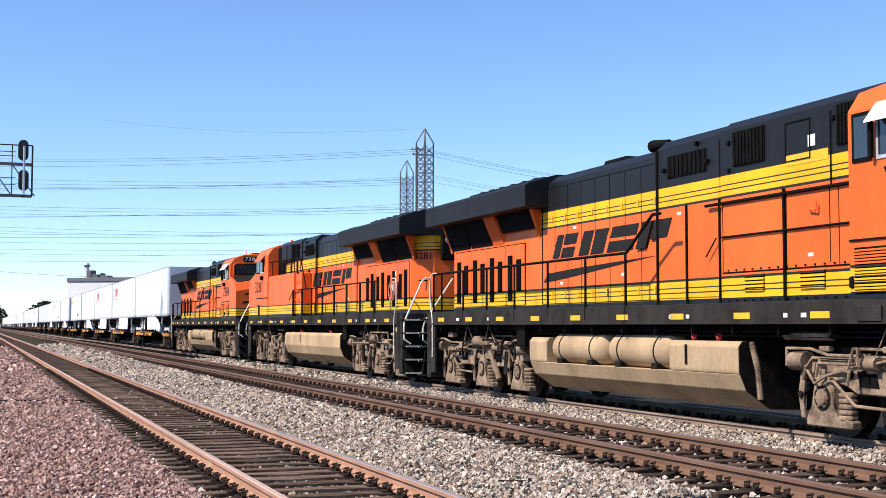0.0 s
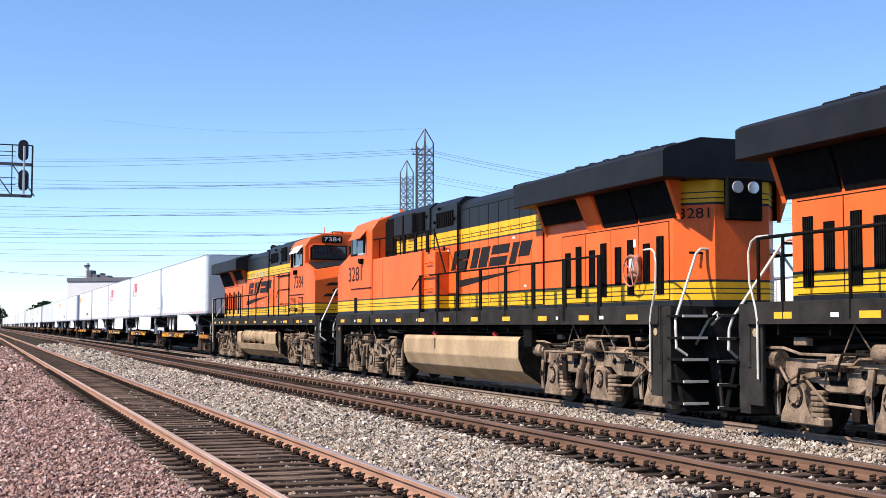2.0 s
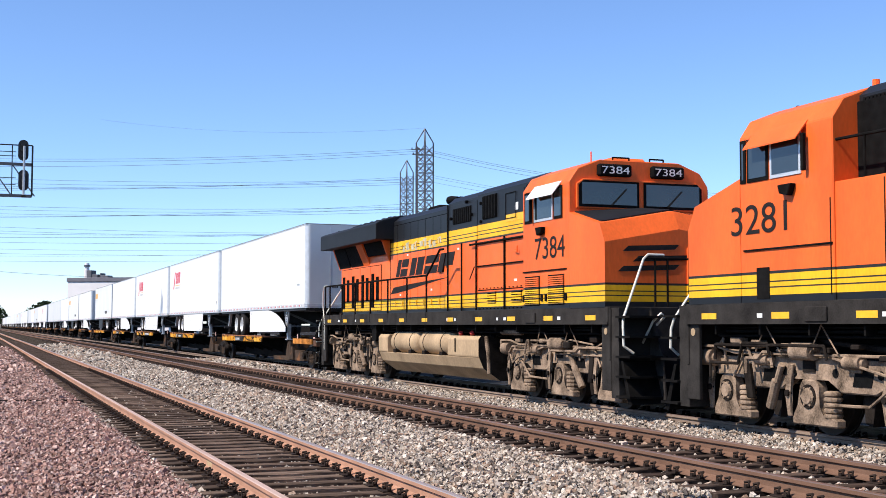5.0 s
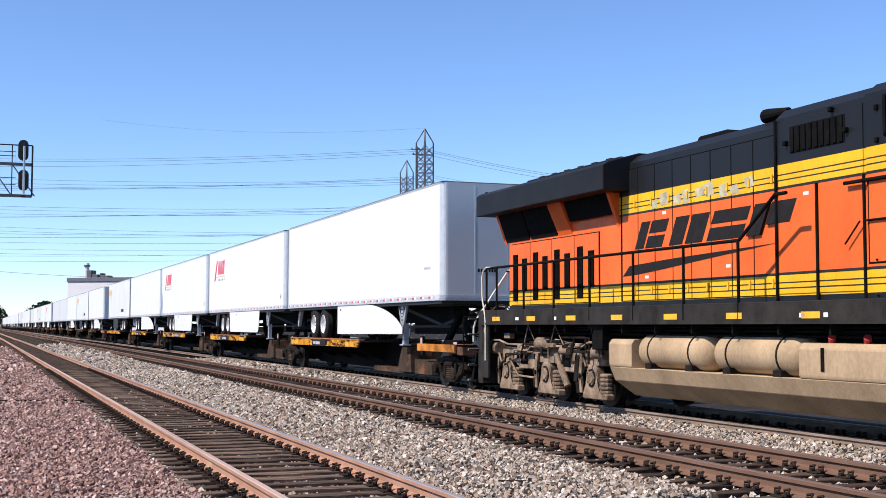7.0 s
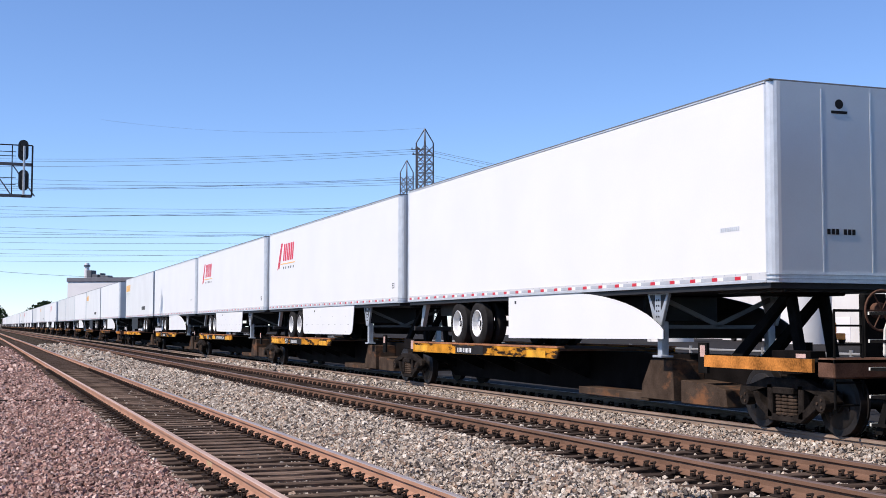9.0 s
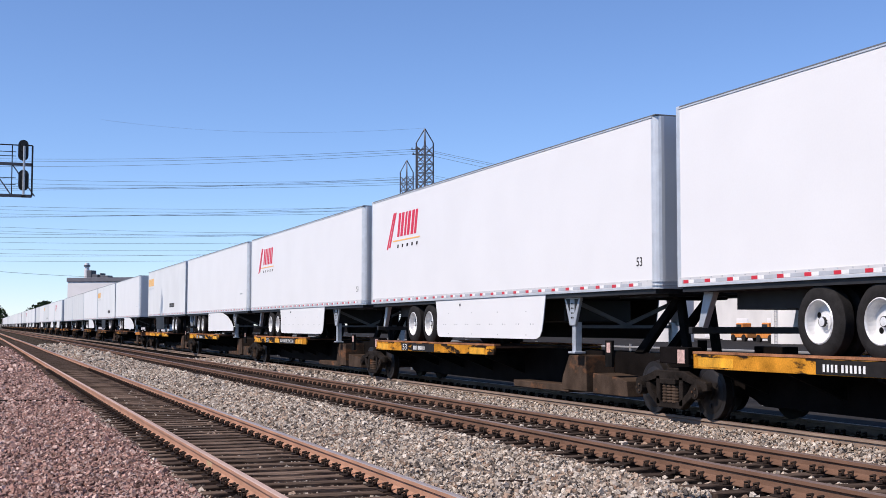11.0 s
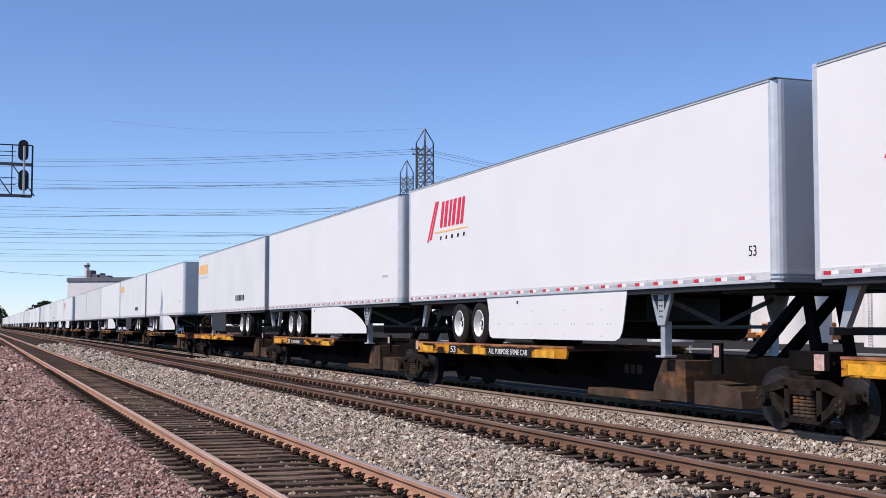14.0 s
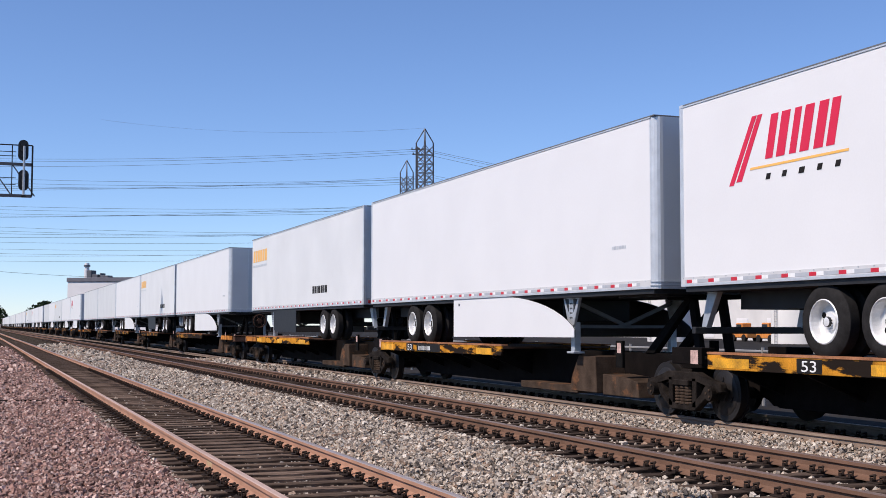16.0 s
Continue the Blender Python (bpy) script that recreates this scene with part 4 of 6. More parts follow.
        for k in range(4):
            a = 7.2 + k * 1.15
            blocks = (((0, 0.30, 2.88, 3.34), (0.36, 0.92, 2.88, 3.08), (0.36, 0.92, 3.13, 3.34)), ((0, 0.42, 2.88, 3.34), (0.50, 1.02, 2.88, 3.34)),
                      ((0, 0.98, 2.88, 3.08), (0, 0.98, 3.14, 3.34)), ((0, 0.34, 2.88, 3.34), (0.42, 1.0, 3.02, 3.34)))[k]
            for u0, u1, z0, z1 in blocks:
                slab([L(a + u0, z0), L(a + u1, z0), L(a + u1, z1), L(a + u0, z1)], k)
        slab([(6.75, 2.42), (7.0, 2.60), (8.4, 2.66), (11.35, 2.74), (9.2, 2.58), (8.2, 2.50), (7.3, 2.44)])
    # handrails along the walkway
    for s in (-1, 1):
        bm = bmesh.new()
        if s < 0:
            tube(bm, [(s * 1.47, -1.5, 1.75), (s * 1.47, -1.5, 2.78), (s * 1.47, -11.1, 2.78), (s * 1.47, -12.0, 3.36), (s * 1.47, -12.25, 3.36)], 0.026, 8)
            posts = [2.1, 3.5, 4.9, 6.4, 8.0, 9.6, 11.1]
        else:
            tube(bm, [(s * 1.47, -3.2, 2.78), (s * 1.47, -12.9, 2.78), (s * 1.47, -13.55, 2.45)], 0.02, 8)
            posts = [3.3, 4.7, 6.1, 7.5, 8.9, 10.3, 11.6, 12.9]
        part("handrail", bm, M_DARK, root, "black walkway handrail")
        part("side_grab", tube(bmesh.new(), [(s * 1.5, -1.50, 0.80), (s * 1.5, -1.50, 1.62), (s * 1.5, -1.46, 1.80), (s * 1.5, -1.32, 2.15), (s * 1.5, -1.30, 2.58), (s * 1.49, -1.36, 2.74), (s * 1.48, -1.48, 2.80), (s * 1.47, -1.75, 2.8)], 0.016), M_HANDRAIL, root)
        for w in posts:
            post = bmesh.new()
            if s < 0:
                cyl(post, (s * 1.485, -w, 1.64), (s * 1.485, -w, 2.78), 0.024, 8)
            else:
                box(post, s * 1.47, s * 1.50, -w - 0.07, -w + 0.07, 1.62, 2.80, 0.006)
            part("handrail_post", post, M_DARK, root)
    # hand brake on the left side
    bm = bmesh.new()
    c = Vector((1.16, -2.75, 2.50))
    tube(bm, [c + Vector((0, math.cos(a * math.pi / 9) * 0.27, math.sin(a * math.pi / 9) * 0.27)) for a in range(19)], 0.016, 6)
    for a in range(5):
        cyl(bm, c, c + Vector((0, math.cos(a * 1.2566) * 0.27, math.sin(a * 1.2566) * 0.27)), 0.012, 5)
    hb = part("hand_brake", bm, M_BRAKE, root, "faded red hand brake wheel")
    part("brake_housing", B(1.0, 1.13, -2.92, -2.62, 2.36, 2.78, 0.04), M_BRAKE, hb)
    part("notice_plate", B(1.13, 1.134, -2.86, -2.70, 2.5, 2.72), M_WHITE_DECAL, hb)
    part("pale_panel", B(0.995, 1.004, -3.0, -2.85, 2.92, 3.06), M_WHITE_DECAL, root)
    # ends: plates, steps, grab irons, couplers
    for we, d in ((1.25, 1), (20.55, -1)):
        bm = B(-1.48, 1.48, -we - 0.03, -we + 0.03, 0.95, 1.88, 0.01)
        part("end_plate", bm, M_SILL, root)
        plow = P([(-we + d * 0.75, 0.22), (-we + d * 0.45, 0.95), (-we + d * 0.38, 0.95), (-we + d * 0.62, 0.22)], "x", -1.45, 1.45)
        part("snow_plow", plow, M_DARK, root, "black pilot plate")
        cp = bmesh.new()
        box(cp, -0.12, 0.12, -we, -we + d * 1.0, 0.80, 1.05, 0.03)
        box(cp, -0.22, 0.2, -we + d * 1.0, -we + d * 1.48, 0.74, 1.12, 0.05)
        part("coupler", cp, M_RUST, root)
        for s in (-1, 1):
            part("step_well", B(s * 1.40, s * 1.46, -we - (0.30 if d > 0 else -0.30), -we + d * 0.04, 0.42, 1.85, 0.01), M_SILL, root)
            for i in range(5):
                z = 0.32 + i * 0.34
                part("step", B(s * 0.85, s * 1.50, -we + d * (0.28 + 0.05 * 0), -we + d * 0.75, z, z + 0.035), M_DARK, root)
                part("step_edge", B(s * 1.06, s * 1.5, -we + d * 0.75, -we + d * 0.78, z, z + 0.04), M_HANDRAIL if d > 0 else M_DARK, root)
            bm = tube(bmesh.new(), [(s * 0.40, -we + d * 0.05, 2.80), (s * 0.74, -we + d * 0.08, 2.80), (s * 0.84, -we + d * 0.10, 2.72), (s * 1.44, -we + d * 0.45, 1.66), (s * 1.47, -we + d * 0.50, 1.50), (s * 1.47, -we + d * 0.52, 1.20), (s * 1.30, -we + d * 0.56, 1.08)], 0.022, 8)
            part("grab_iron", bm, M_HANDRAIL, root, "cream painted grab iron")
            bm = tube(bmesh.new(), [(s * 0.98, -we + d * 0.30, 1.25), (s * 0.92, -we + d * 0.55, 1.62), (s * 0.80, -we + d * 0.62, 1.76), (s * 0.72, -we + d * 0.60, 1.70), (s * 0.82, -we + d * 0.50, 1.56)], 0.02, 8)
            part("uncoupling_lever", bm, M_HANDRAIL, root)
            part("step_riser", P([(-we + d * 0.02, 0.30), (-we + d * 0.30, 0.30), (-we + d * 0.30, 1.86), (-we + d * 0.02, 1.86)], "x", s * 0.84, s * 1.44), M_SILL, root)
            part("step_cheek", P([(-we + d * 0.28, 0.24), (-we + d * 0.82, 0.24), (-we + d * 0.72, 1.0), (-we + d * 0.28, 1.86)], "x", s * 0.80, s * 0.84, 0.006), M_SILL, root)
            part("builder_plate", cyl(bmesh.new(), (s * 1.462, -we - d * 0.14, 1.45), (s * 1.468, -we - d * 0.14, 1.45), 0.06, 14), M_TANK, root)
            bm = bmesh.new()
            for k in range(3):
                tube(bm, [(s * (0.35 + 0.1 * k), -we + d * 0.04, 1.0), (s * (0.34 + 0.1 * k), -we + d * 0.5, 0.62), (s * (0.3 + 0.1 * k), -we + d * 1.1, 0.55)], 0.022, 6)
            part("air_hose", bm, M_DARK, root)
        bm = bmesh.new()
        for x in (-0.55, -0.3, 0.3, 0.55):
            cyl(bm, (x, -we, 1.86), (x, -we, 2.75), 0.02, 6)
        tube(bm, [(-0.9, -we, 2.74), (0.9, -we, 2.74)], 0.02)
        part("end_railing", bm, M_DARK, root)
    lamp = part("rear_lamp_box", B(-0.34, 0.34, -1.10, -0.98, 3.28, 3.99, 0.02), M_DARK, root)
    for x in (-0.15, 0.15):
        part("rear_lamp", cyl(bmesh.new(), (x, -0.98, 3.82), (x, -0.95, 3.82), 0.10, 14), M_LAMP, lamp)
    # tank: plain on the left, with two air reservoirs in a recess on the right
    left = [(0, 1.32), (1.36, 1.32), (1.42, 1.24), (1.42, 0.88), (1.30, 0.60), (0.90, 0.33), (0, 0.30)]
    right = [(-a, b) for a, b in left]
    # added end plates: dirt plus the shade of the end faces, as dark colour
    for y0, y1 in ((-14.37, -14.345), (-7.005, -6.98)):
        part("tank_end", P(left, "y", y0, y1), M_TRUCK_DARK, root, "tank end plate darkened for dirt and shade")
        part("tank_end", P(right, "y", y0, y1), M_TRUCK_DARK, root)
    part("fuel_tank", P(left, "y", -14.35, -7.0, 0.015), M_TANK, root, "dusty tan fuel tank")
    low = [(0, 0.84), (-1.405, 0.84), (-1.30, 0.60), (-0.90, 0.33), (0, 0.30)]
    part("tank_base", P(low, "y", -14.35, -7.0, 0.01), M_TANK, root)
    hi = [(0, 0.84), (-1.405, 0.84), (-1.42, 0.88), (-1.42, 1.24), (-1.36, 1.32), (0, 1.32)]
    part("tank_front", P(hi, "y", -14.35, -12.4, 0.012), M_TANK, root)
    part("tank_rear", P(hi, "y", -7.8, -7.0, 0.012), M_TANK, root)
    part("tank_core", B(-0.75, 0, -12.4, -7.8, 0.84, 1.3), M_DARK, root)
    for w in (7.88, 10.18):
        bm = bmesh.new()
        c = (-1.12, -w - 1.0, 1.13)
        n, prof = 24, [(0.0, 0.002), (0.01, 0.12), (0.05, 0.21), (0.11, 0.265), (0.18, 0.29), (1.98, 0.29), (2.05, 0.265), (2.11, 0.21), (2.15, 0.12), (2.16, 0.002)]
        rings = [[bm.verts.new((c[0] + q * math.cos(2 * math.pi * a / n), -w - u, c[2] + q * math.sin(2 * math.pi * a / n))) for a in range(n)] for u, q in prof]
        for r0, r1 in zip(rings, rings[1:]):
            for a in range(n):
                bm.faces.new((r0[a], r0[(a + 1) % n], r1[(a + 1) % n], r1[a]))
        res = part("air_reservoir", bm, M_TANK, root, "tan cylindrical air reservoir", smooth=True)
        for k in (0.45, 1.70):
            bm = bmesh.new()
            cyl(bm, (c[0], -w - k - 0.02, c[2]), (c[0], -w - k + 0.02, c[2]), 0.296, 24)
            box(bm, -1.4, -0.9, -w - k - 0.1, -w - k + 0.1, 0.84, 0.93)
            part("strap", bm, M_TRUCK_DARK, res)
    part("sight_gauge", B(-1.425, -1.43, -12.95, -12.88, 0.95, 1.26), M_DARK, root)
    part("sight_gauge", B(1.425, 1.43, -12.0, -11.95, 1.0, 1.26), M_DARK, root)
    for s, ws in ((-1, (12.9, 13.6)), (1, (8.5, 12.3))):
        for w in ws:
            bm = cyl(bmesh.new(), (s * 1.25, -w, 1.32), (s * 1.31, -w - 0.07, 1.40), 0.05, 12)
            part("filler_cap", bm, M_RED, root, "red filler cap")
            part("filler_pipe", tube(bmesh.new(), [(s * 1.15, -w - 0.2, 1.3), (s * 1.2, -w - 0.3, 1.45), (s * 1.2, -w - 0.7, 1.42), (s * 1.1, -w - 0.9, 1.3)], 0.025), M_DARK, root)
    for s in (-1, 1):
        bm = B(s * 1.28, s * 1.42, -6.75, -6.35, 1.12, 1.55, 0.01)
        box(bm, s * 1.2, s * 1.45, -6.85, -6.25, 1.5, 1.6)
        part("valve_box", bm, M_DARK, root)
        part("cable_duct", tube(bmesh.new(), [(s * 1.3, -14.5, 1.3), (s * 1.33, -14.7, 0.9), (s * 1.33, -14.75, 0.5)], 0.045, 8), M_TRUCK, root)
        part("sand_pipe", cyl(bmesh.new(), (s * 1.2, -15.2, 1.42), (s * 1.2, -16.2, 1.42), 0.07, 10), M_TRUCK, root)
    for ws in ((1.93, 3.89, 5.88), (15.96, 17.95, 19.91)):
        loco_truck(root, ws)
        truck_clutter(root, ws)


REAR_AXLES = (1.93, 3.89, 5.88, 15.96, 17.95, 19.91)


def number_marks(root, num):
    for s in (-1, 1):
        writing("road_number", num, 0.42, side_face(s * 1.505, -18.2 if s < 0 else -18.6, 3.05, s), M_DECAL, root, width=1.34, height=0.42)
    for x in (-0.57, 0.57):
        writing("board_number", num, 0.20, Matrix.Translation((x, -19.163, 4.475)) @ pose(0, 0, 0, 90, 0, 0), M_WHITE_DECAL, root, width=0.58, height=0.14)
    writing("rear_number", num, 0.30, Matrix.Translation((0.755, -1.335, 3.40)) @ pose(0, 0, 0, 90, 0, 180 - 51), M_DECAL, root, width=0.52, height=0.17)


loco_1 = thing("locomotive", "orange, black and yellow diesel locomotive with two tan air reservoirs", "locomotive", "coupled locomotives")
build_loco(loco_1)
loco_2 = copy_thing(loco_1, Matrix())
loco_3 = copy_thing(loco_1, Matrix())
tagged(loco_2, "orange and black diesel locomotive with plain tan fuel tank, reversed")
tagged(loco_3, "orange, black and yellow diesel locomotive next to the white trailers")
number_marks(loco_2, "3281")
number_marks(loco_3, "7384")
M_FADED = material("faded_paint", (0.42, 0.38, 0.26), 0.8, 0, 0.4, 6, 0.05)
for loco in (loco_3,):
    r = random.Random(4)
    for k in range(9):
        w, z = 7.9 + k * 0.34 + r.uniform(-0.06, 0.06), r.uniform(3.55, 3.64)
        a, b = r.uniform(0.10, 0.16), r.uniform(0.10, 0.2)
        part("faded_paint", P([(-w - a, z), (-w + a * 0.6, z - 0.02), (-w + a, z + b), (-w - a * 0.7, z + b + 0.03)], "x", -0.9965, -0.9945), M_FADED, loco, "pale worn paint patch")
for loco, y, turn in ((loco_1, HEAD, 0), (loco_2, HEAD, 180), (loco_3, HEAD + 2 * LOCO, 0)):
    MOVING.append((loco, XT, y, turn))
    for w in REAR_AXLES:
        ws = wheelset(loco, -w, 0.52, 0.52 + Z_TRAIN, 1)
        ROLLING.append((ws, 0.52, 1 if turn == 0 else -1))

# ---- spine cars and trailers ----


def car_truck(parent, y, far=False):
    """Two-axle freight truck with cast side frames and spring nests."""
    z = Z_TRAIN
    for s in (-1, 1):
        xi, xo = s * 0.93, s * 1.06
        top = [(y - 1.14, 0.52), (y - 1.10, 0.66), (y - 0.80, 0.70), (y - 0.45, 0.81), (y + 0.45, 0.81), (y + 0.80, 0.70), (y + 1.10, 0.66), (y + 1.14, 0.52), (y + 1.02, 0.50), (y + 0.98, 0.58), (y + 0.78, 0.58), (y + 0.45, 0.68), (y - 0.45, 0.68), (y - 0.78, 0.58), (y - 0.98, 0.58), (y - 1.02, 0.50)]
        fr = part("side_frame", P(top, "x", xi, xo, 0.015), M_TRUCK_DARK, parent, "dark cast freight truck side frame")
        part("tension_member", P([(y - 0.80, 0.60), (y - 0.70, 0.40), (y - 0.36, 0.19), (y + 0.36, 0.19), (y + 0.70, 0.40), (y + 0.80, 0.60), (y + 0.66, 0.60), (y + 0.58, 0.46), (y + 0.32, 0.29), (y - 0.32, 0.29), (y - 0.58, 0.46), (y - 0.66, 0.60)], "x", xi, xo, 0.015), M_TRUCK_DARK, fr)
        for k in (-1, 1) if not far else ():
            part("frame_column", B(xi, xo, y + k * 0.36 - 0.06, y + k * 0.36 + 0.06, 0.24, 0.72, 0.012), M_TRUCK_DARK, fr)
        bm = bmesh.new()
        for k in (-0.15, 0.0, 0.15):
            spring(bm, s * 1.0, y + k, 0.28, 0.58, 0.085, 3 if far else 6)
        part("spring_nest", bm, M_BLOCK, fr)
        if not far:
            part("bolster_end", B(s * 0.9, s * 1.1, y - 0.24, y + 0.24, 0.58, 0.68, 0.015), M_TRUCK_DARK, fr)
        for k in (-1, 1) if not far else ():
            cap = part("bearing_cap", cyl(bmesh.new(), (s * 0.98, y + k * 0.89, 0.50), (s * 1.13, y + k * 0.89, 0.50), 0.115, 16), M_TRUCK_DARK, fr)
            bm = bmesh.new()
            for i in range(3):
                cyl(bm, (s * 1.125, y + k * 0.89 + math.cos(i * 2.09) * 0.06, 0.50 + math.sin(i * 2.09) * 0.06), (s * 1.145, y + k * 0.89 + math.cos(i * 2.09) * 0.06, 0.50 + math.sin(i * 2.09) * 0.06), 0.02, 6)
            tagged(part("cap_bolt", bm, M_BLOCK, cap), kind="stuff")
            part("brake_beam_end", B(s * 0.62, s * 0.86, y + k * 0.42 - 0.04, y + k * 0.42 + 0.04, 0.34, 0.44), M_DARK, fr)
    part("bolster", B(-1.0, 1.0, y - 0.18, y + 0.18, 0.55, 0.86, 0.02), M_TRUCK_DARK, parent)
    out = []
    for k in (-1, 1):
        out.append(wheelset(parent, y + k * 0.89, 0.44, 0.44 + z, 1))
    return out


def spine_unit(parent, y0, y1, far=False, paint=M_EDGE):
    """One platform of an articulated spine car between two truck centres."""
    sp = part("spine", P([(y0 + 0.2, 1.06), (y1 - 0.2, 1.06), (y1 - 0.2, 0.80), (y1 - 1.6, 0.30), (y0 + 4.2, 0.26), (y0 + 3.8, 0.26), (y0 + 1.6, 0.30), (y0 + 1.0, 0.75), (y0 + 0.2, 0.8)], "x", -0.33, 0.33, 0.01), M_SPINE, parent, "dark weathered centre spine")
    # side platform under the trailer's wheels
    a, b = y1 - 9.7, y1 - 1.15
    deck = part("platform", B(-1.27, 1.27, a, b, 1.06, 1.10), M_RUST, parent, "worn yellow side platform")
    for s in (-1, 1):
        bm = P([(a, 0.98), (a + 0.05, 0.91), (b, 0.885), (b, 1.112), (a, 1.112)], "x", s * 1.25, s * 1.30, 0.006)
        edge = part("platform_edge", bm, paint, deck, "worn yellow and black platform edge")
        for u, l in ((0.15, 0.95), (3.75, 0.75), (7.1, 0.9)) if paint == M_EDGE else ():
            part("paint_patch", B(s * 1.30, s * 1.304, b - u - l, b - u, 0.92, 1.06), M_DECK_B, edge)
        part("platform_lip", B(s * 1.16, s * 1.31, a - 0.02, b, 1.115, 1.15), M_LIP, deck)
        if not far:
            for k in range(5):
                yy = a + 0.6 + k * 1.85
                part("outrigger", P([(s * 0.33, 0.5), (s * 0.33, 0.98), (s * 1.25, 0.98), (s * 1.25, 0.86)], "y", yy - 0.04, yy + 0.04), M_DARK, deck)
    # hitch with its support under the trailer's nose
    for s in (-1, 1):
        part("hitch_strut", P([(y0 + 2.1, 1.05), (y0 + 2.45, 1.05), (y0 + 1.05, 2.02), (y0 + 0.8, 2.02)], "x", s * 0.24, s * 0.36, 0.015), M_DARK, parent)
        part("hitch_post", P([(y0 + 0.55, 1.05), (y0 + 0.75, 1.05), (y0 + 0.98, 2.02), (y0 + 0.78, 2.02)], "x", s * 0.24, s * 0.34, 0.015), M_DARK, parent)
    part("hitch_plate", B(-0.5, 0.5, y0 + 0.6, y0 + 1.4, 2.0, 2.07, 0.02), M_DARK, parent)
    for s in (-1, 1):
        part("leg_support", P([(y0 + 3.2, 0.30), (y0 + 4.3, 0.30), (y0 + 4.25, 0.55), (y0 + 3.95, 0.98), (y0 + 3.25, 0.98)], "x", s * 0.33, s * 0.95, 0.012), M_BLOCK, parent, "rusty support block under the landing gear")
        part("end_block", P([(y0 + 1.7, 0.28), (y0 + 3.05, 0.28), (y0 + 3.05, 0.66), (y0 + 2.2, 0.62), (y0 + 1.75, 0.56)], "x", s * 0.33, s * 0.9, 0.012), M_BLOCK, parent)
        part("side_ledge", B(s * 0.33, s * 0.8, y0 + 4.3, y0 + 7.0, 0.24, 0.38, 0.01), M_BLOCK, parent)
        if far:
            continue
        part("hose_box", B(s * 0.95, s * 1.0, y0 + 2.1, y0 + 2.35, 0.80, 1.28), M_DARK, parent)
        part("warning_plate", B(s * 1.0, s * 1.004, y0 + 2.15, y0 + 2.29, 1.06, 1.24), M_LABEL, parent)
        part("crossover_walk", B(s * 0.35, s * 1.0, y0 - 0.65, y0 + 0.55, 1.02, 1.07), M_DARK, parent)
        part("bearing_box", B(s * 0.8, s * 1.06, y0 - 0.6, y0 + 0.3, 0.93, 1.20, 0.01), M_SPINE, parent)
        part("box_plate", B(s * 1.06, s * 1.064, y0 - 0.50, y0 - 0.28, 0.94, 1.16), M_LABEL, parent)


def spine_car(units, far=False, pitch=16.6, paint=M_EDGE):
    car = thing("spine_car", "articulated spine car with worn yellow platforms carrying white trailers", "freight car", "spine cars of the train")
    for i in range(units):
        spine_unit(car, i * pitch, (i + 1) * pitch, far, paint)
    for i in range(units + 1):
        for ws in car_truck(car, i * pitch, far):
            if not far:
                ROLLING.append((ws, 0.44, 1))
    # end platform with hand brake
    for y, d in ((0, -1), (units * pitch, 1)):
        part("end_sill", B(-1.25, 1.25, y + d * 1.0, y + d * 1.35, 0.85, 1.12, 0.02), M_RUST, car)
        part("end_deck", B(-1.25, 1.25, y, y + d * 1.35, 1.06, 1.1), M_DARK, car)
        part("end_stripe", B(-1.30, -1.25, y - d * 1.7, y + d * 0.95, 0.92, 1.1), M_DECK, car)
        cp = bmesh.new()
        box(cp, -0.12, 0.12, y + d * 1.3, y + d * 1.75, 0.80, 1.03, 0.03)
        box(cp, -0.2, 0.2, y + d * 1.75, y + d * 2.1, 0.72, 1.1, 0.05)
        part("coupler", cp, M_RUST, car)
        bm = bmesh.new()
        tube(bm, [(-1.2, y + d * 1.3, 0.45), (-1.2, y + d * 1.3, 1.75), (-0.75, y + d * 1.3, 1.75), (-0.75, y + d * 1.3, 0.45)], 0.018)
        for z in (0.5, 0.8, 1.3, 1.55):
            cyl(bm, (-1.2, y + d * 1.3, z), (-0.75, y + d * 1.3, z), 0.014, 6)
        part("end_ladder", bm, M_DARK, car)
    bm = bmesh.new()
    c = Vector((-0.05, -0.85, 1.76))
    ring = [c + Vector((math.cos(a * math.pi / 10) * 0.28, 0, math.sin(a * math.pi / 10) * 0.28)) for a in range(21)]
    tube(bm, ring, 0.018, 6)
    for a in range(6):
        cyl(bm, c, c + Vector((math.cos(a * 1.047) * 0.28, 0, math.sin(a * 1.047) * 0.28)), 0.012, 5)
    cyl(bm, c, c + Vector((0, 0.12, 0)), 0.11, 12)
    part("hand_brake", bm, M_RUST, car, "rusty hand brake wheel")
    part("brake_stand", B(-0.25, 0.15, -0.72, -0.60, 1.1, 2.0, 0.02), M_DARK, car)
    return car


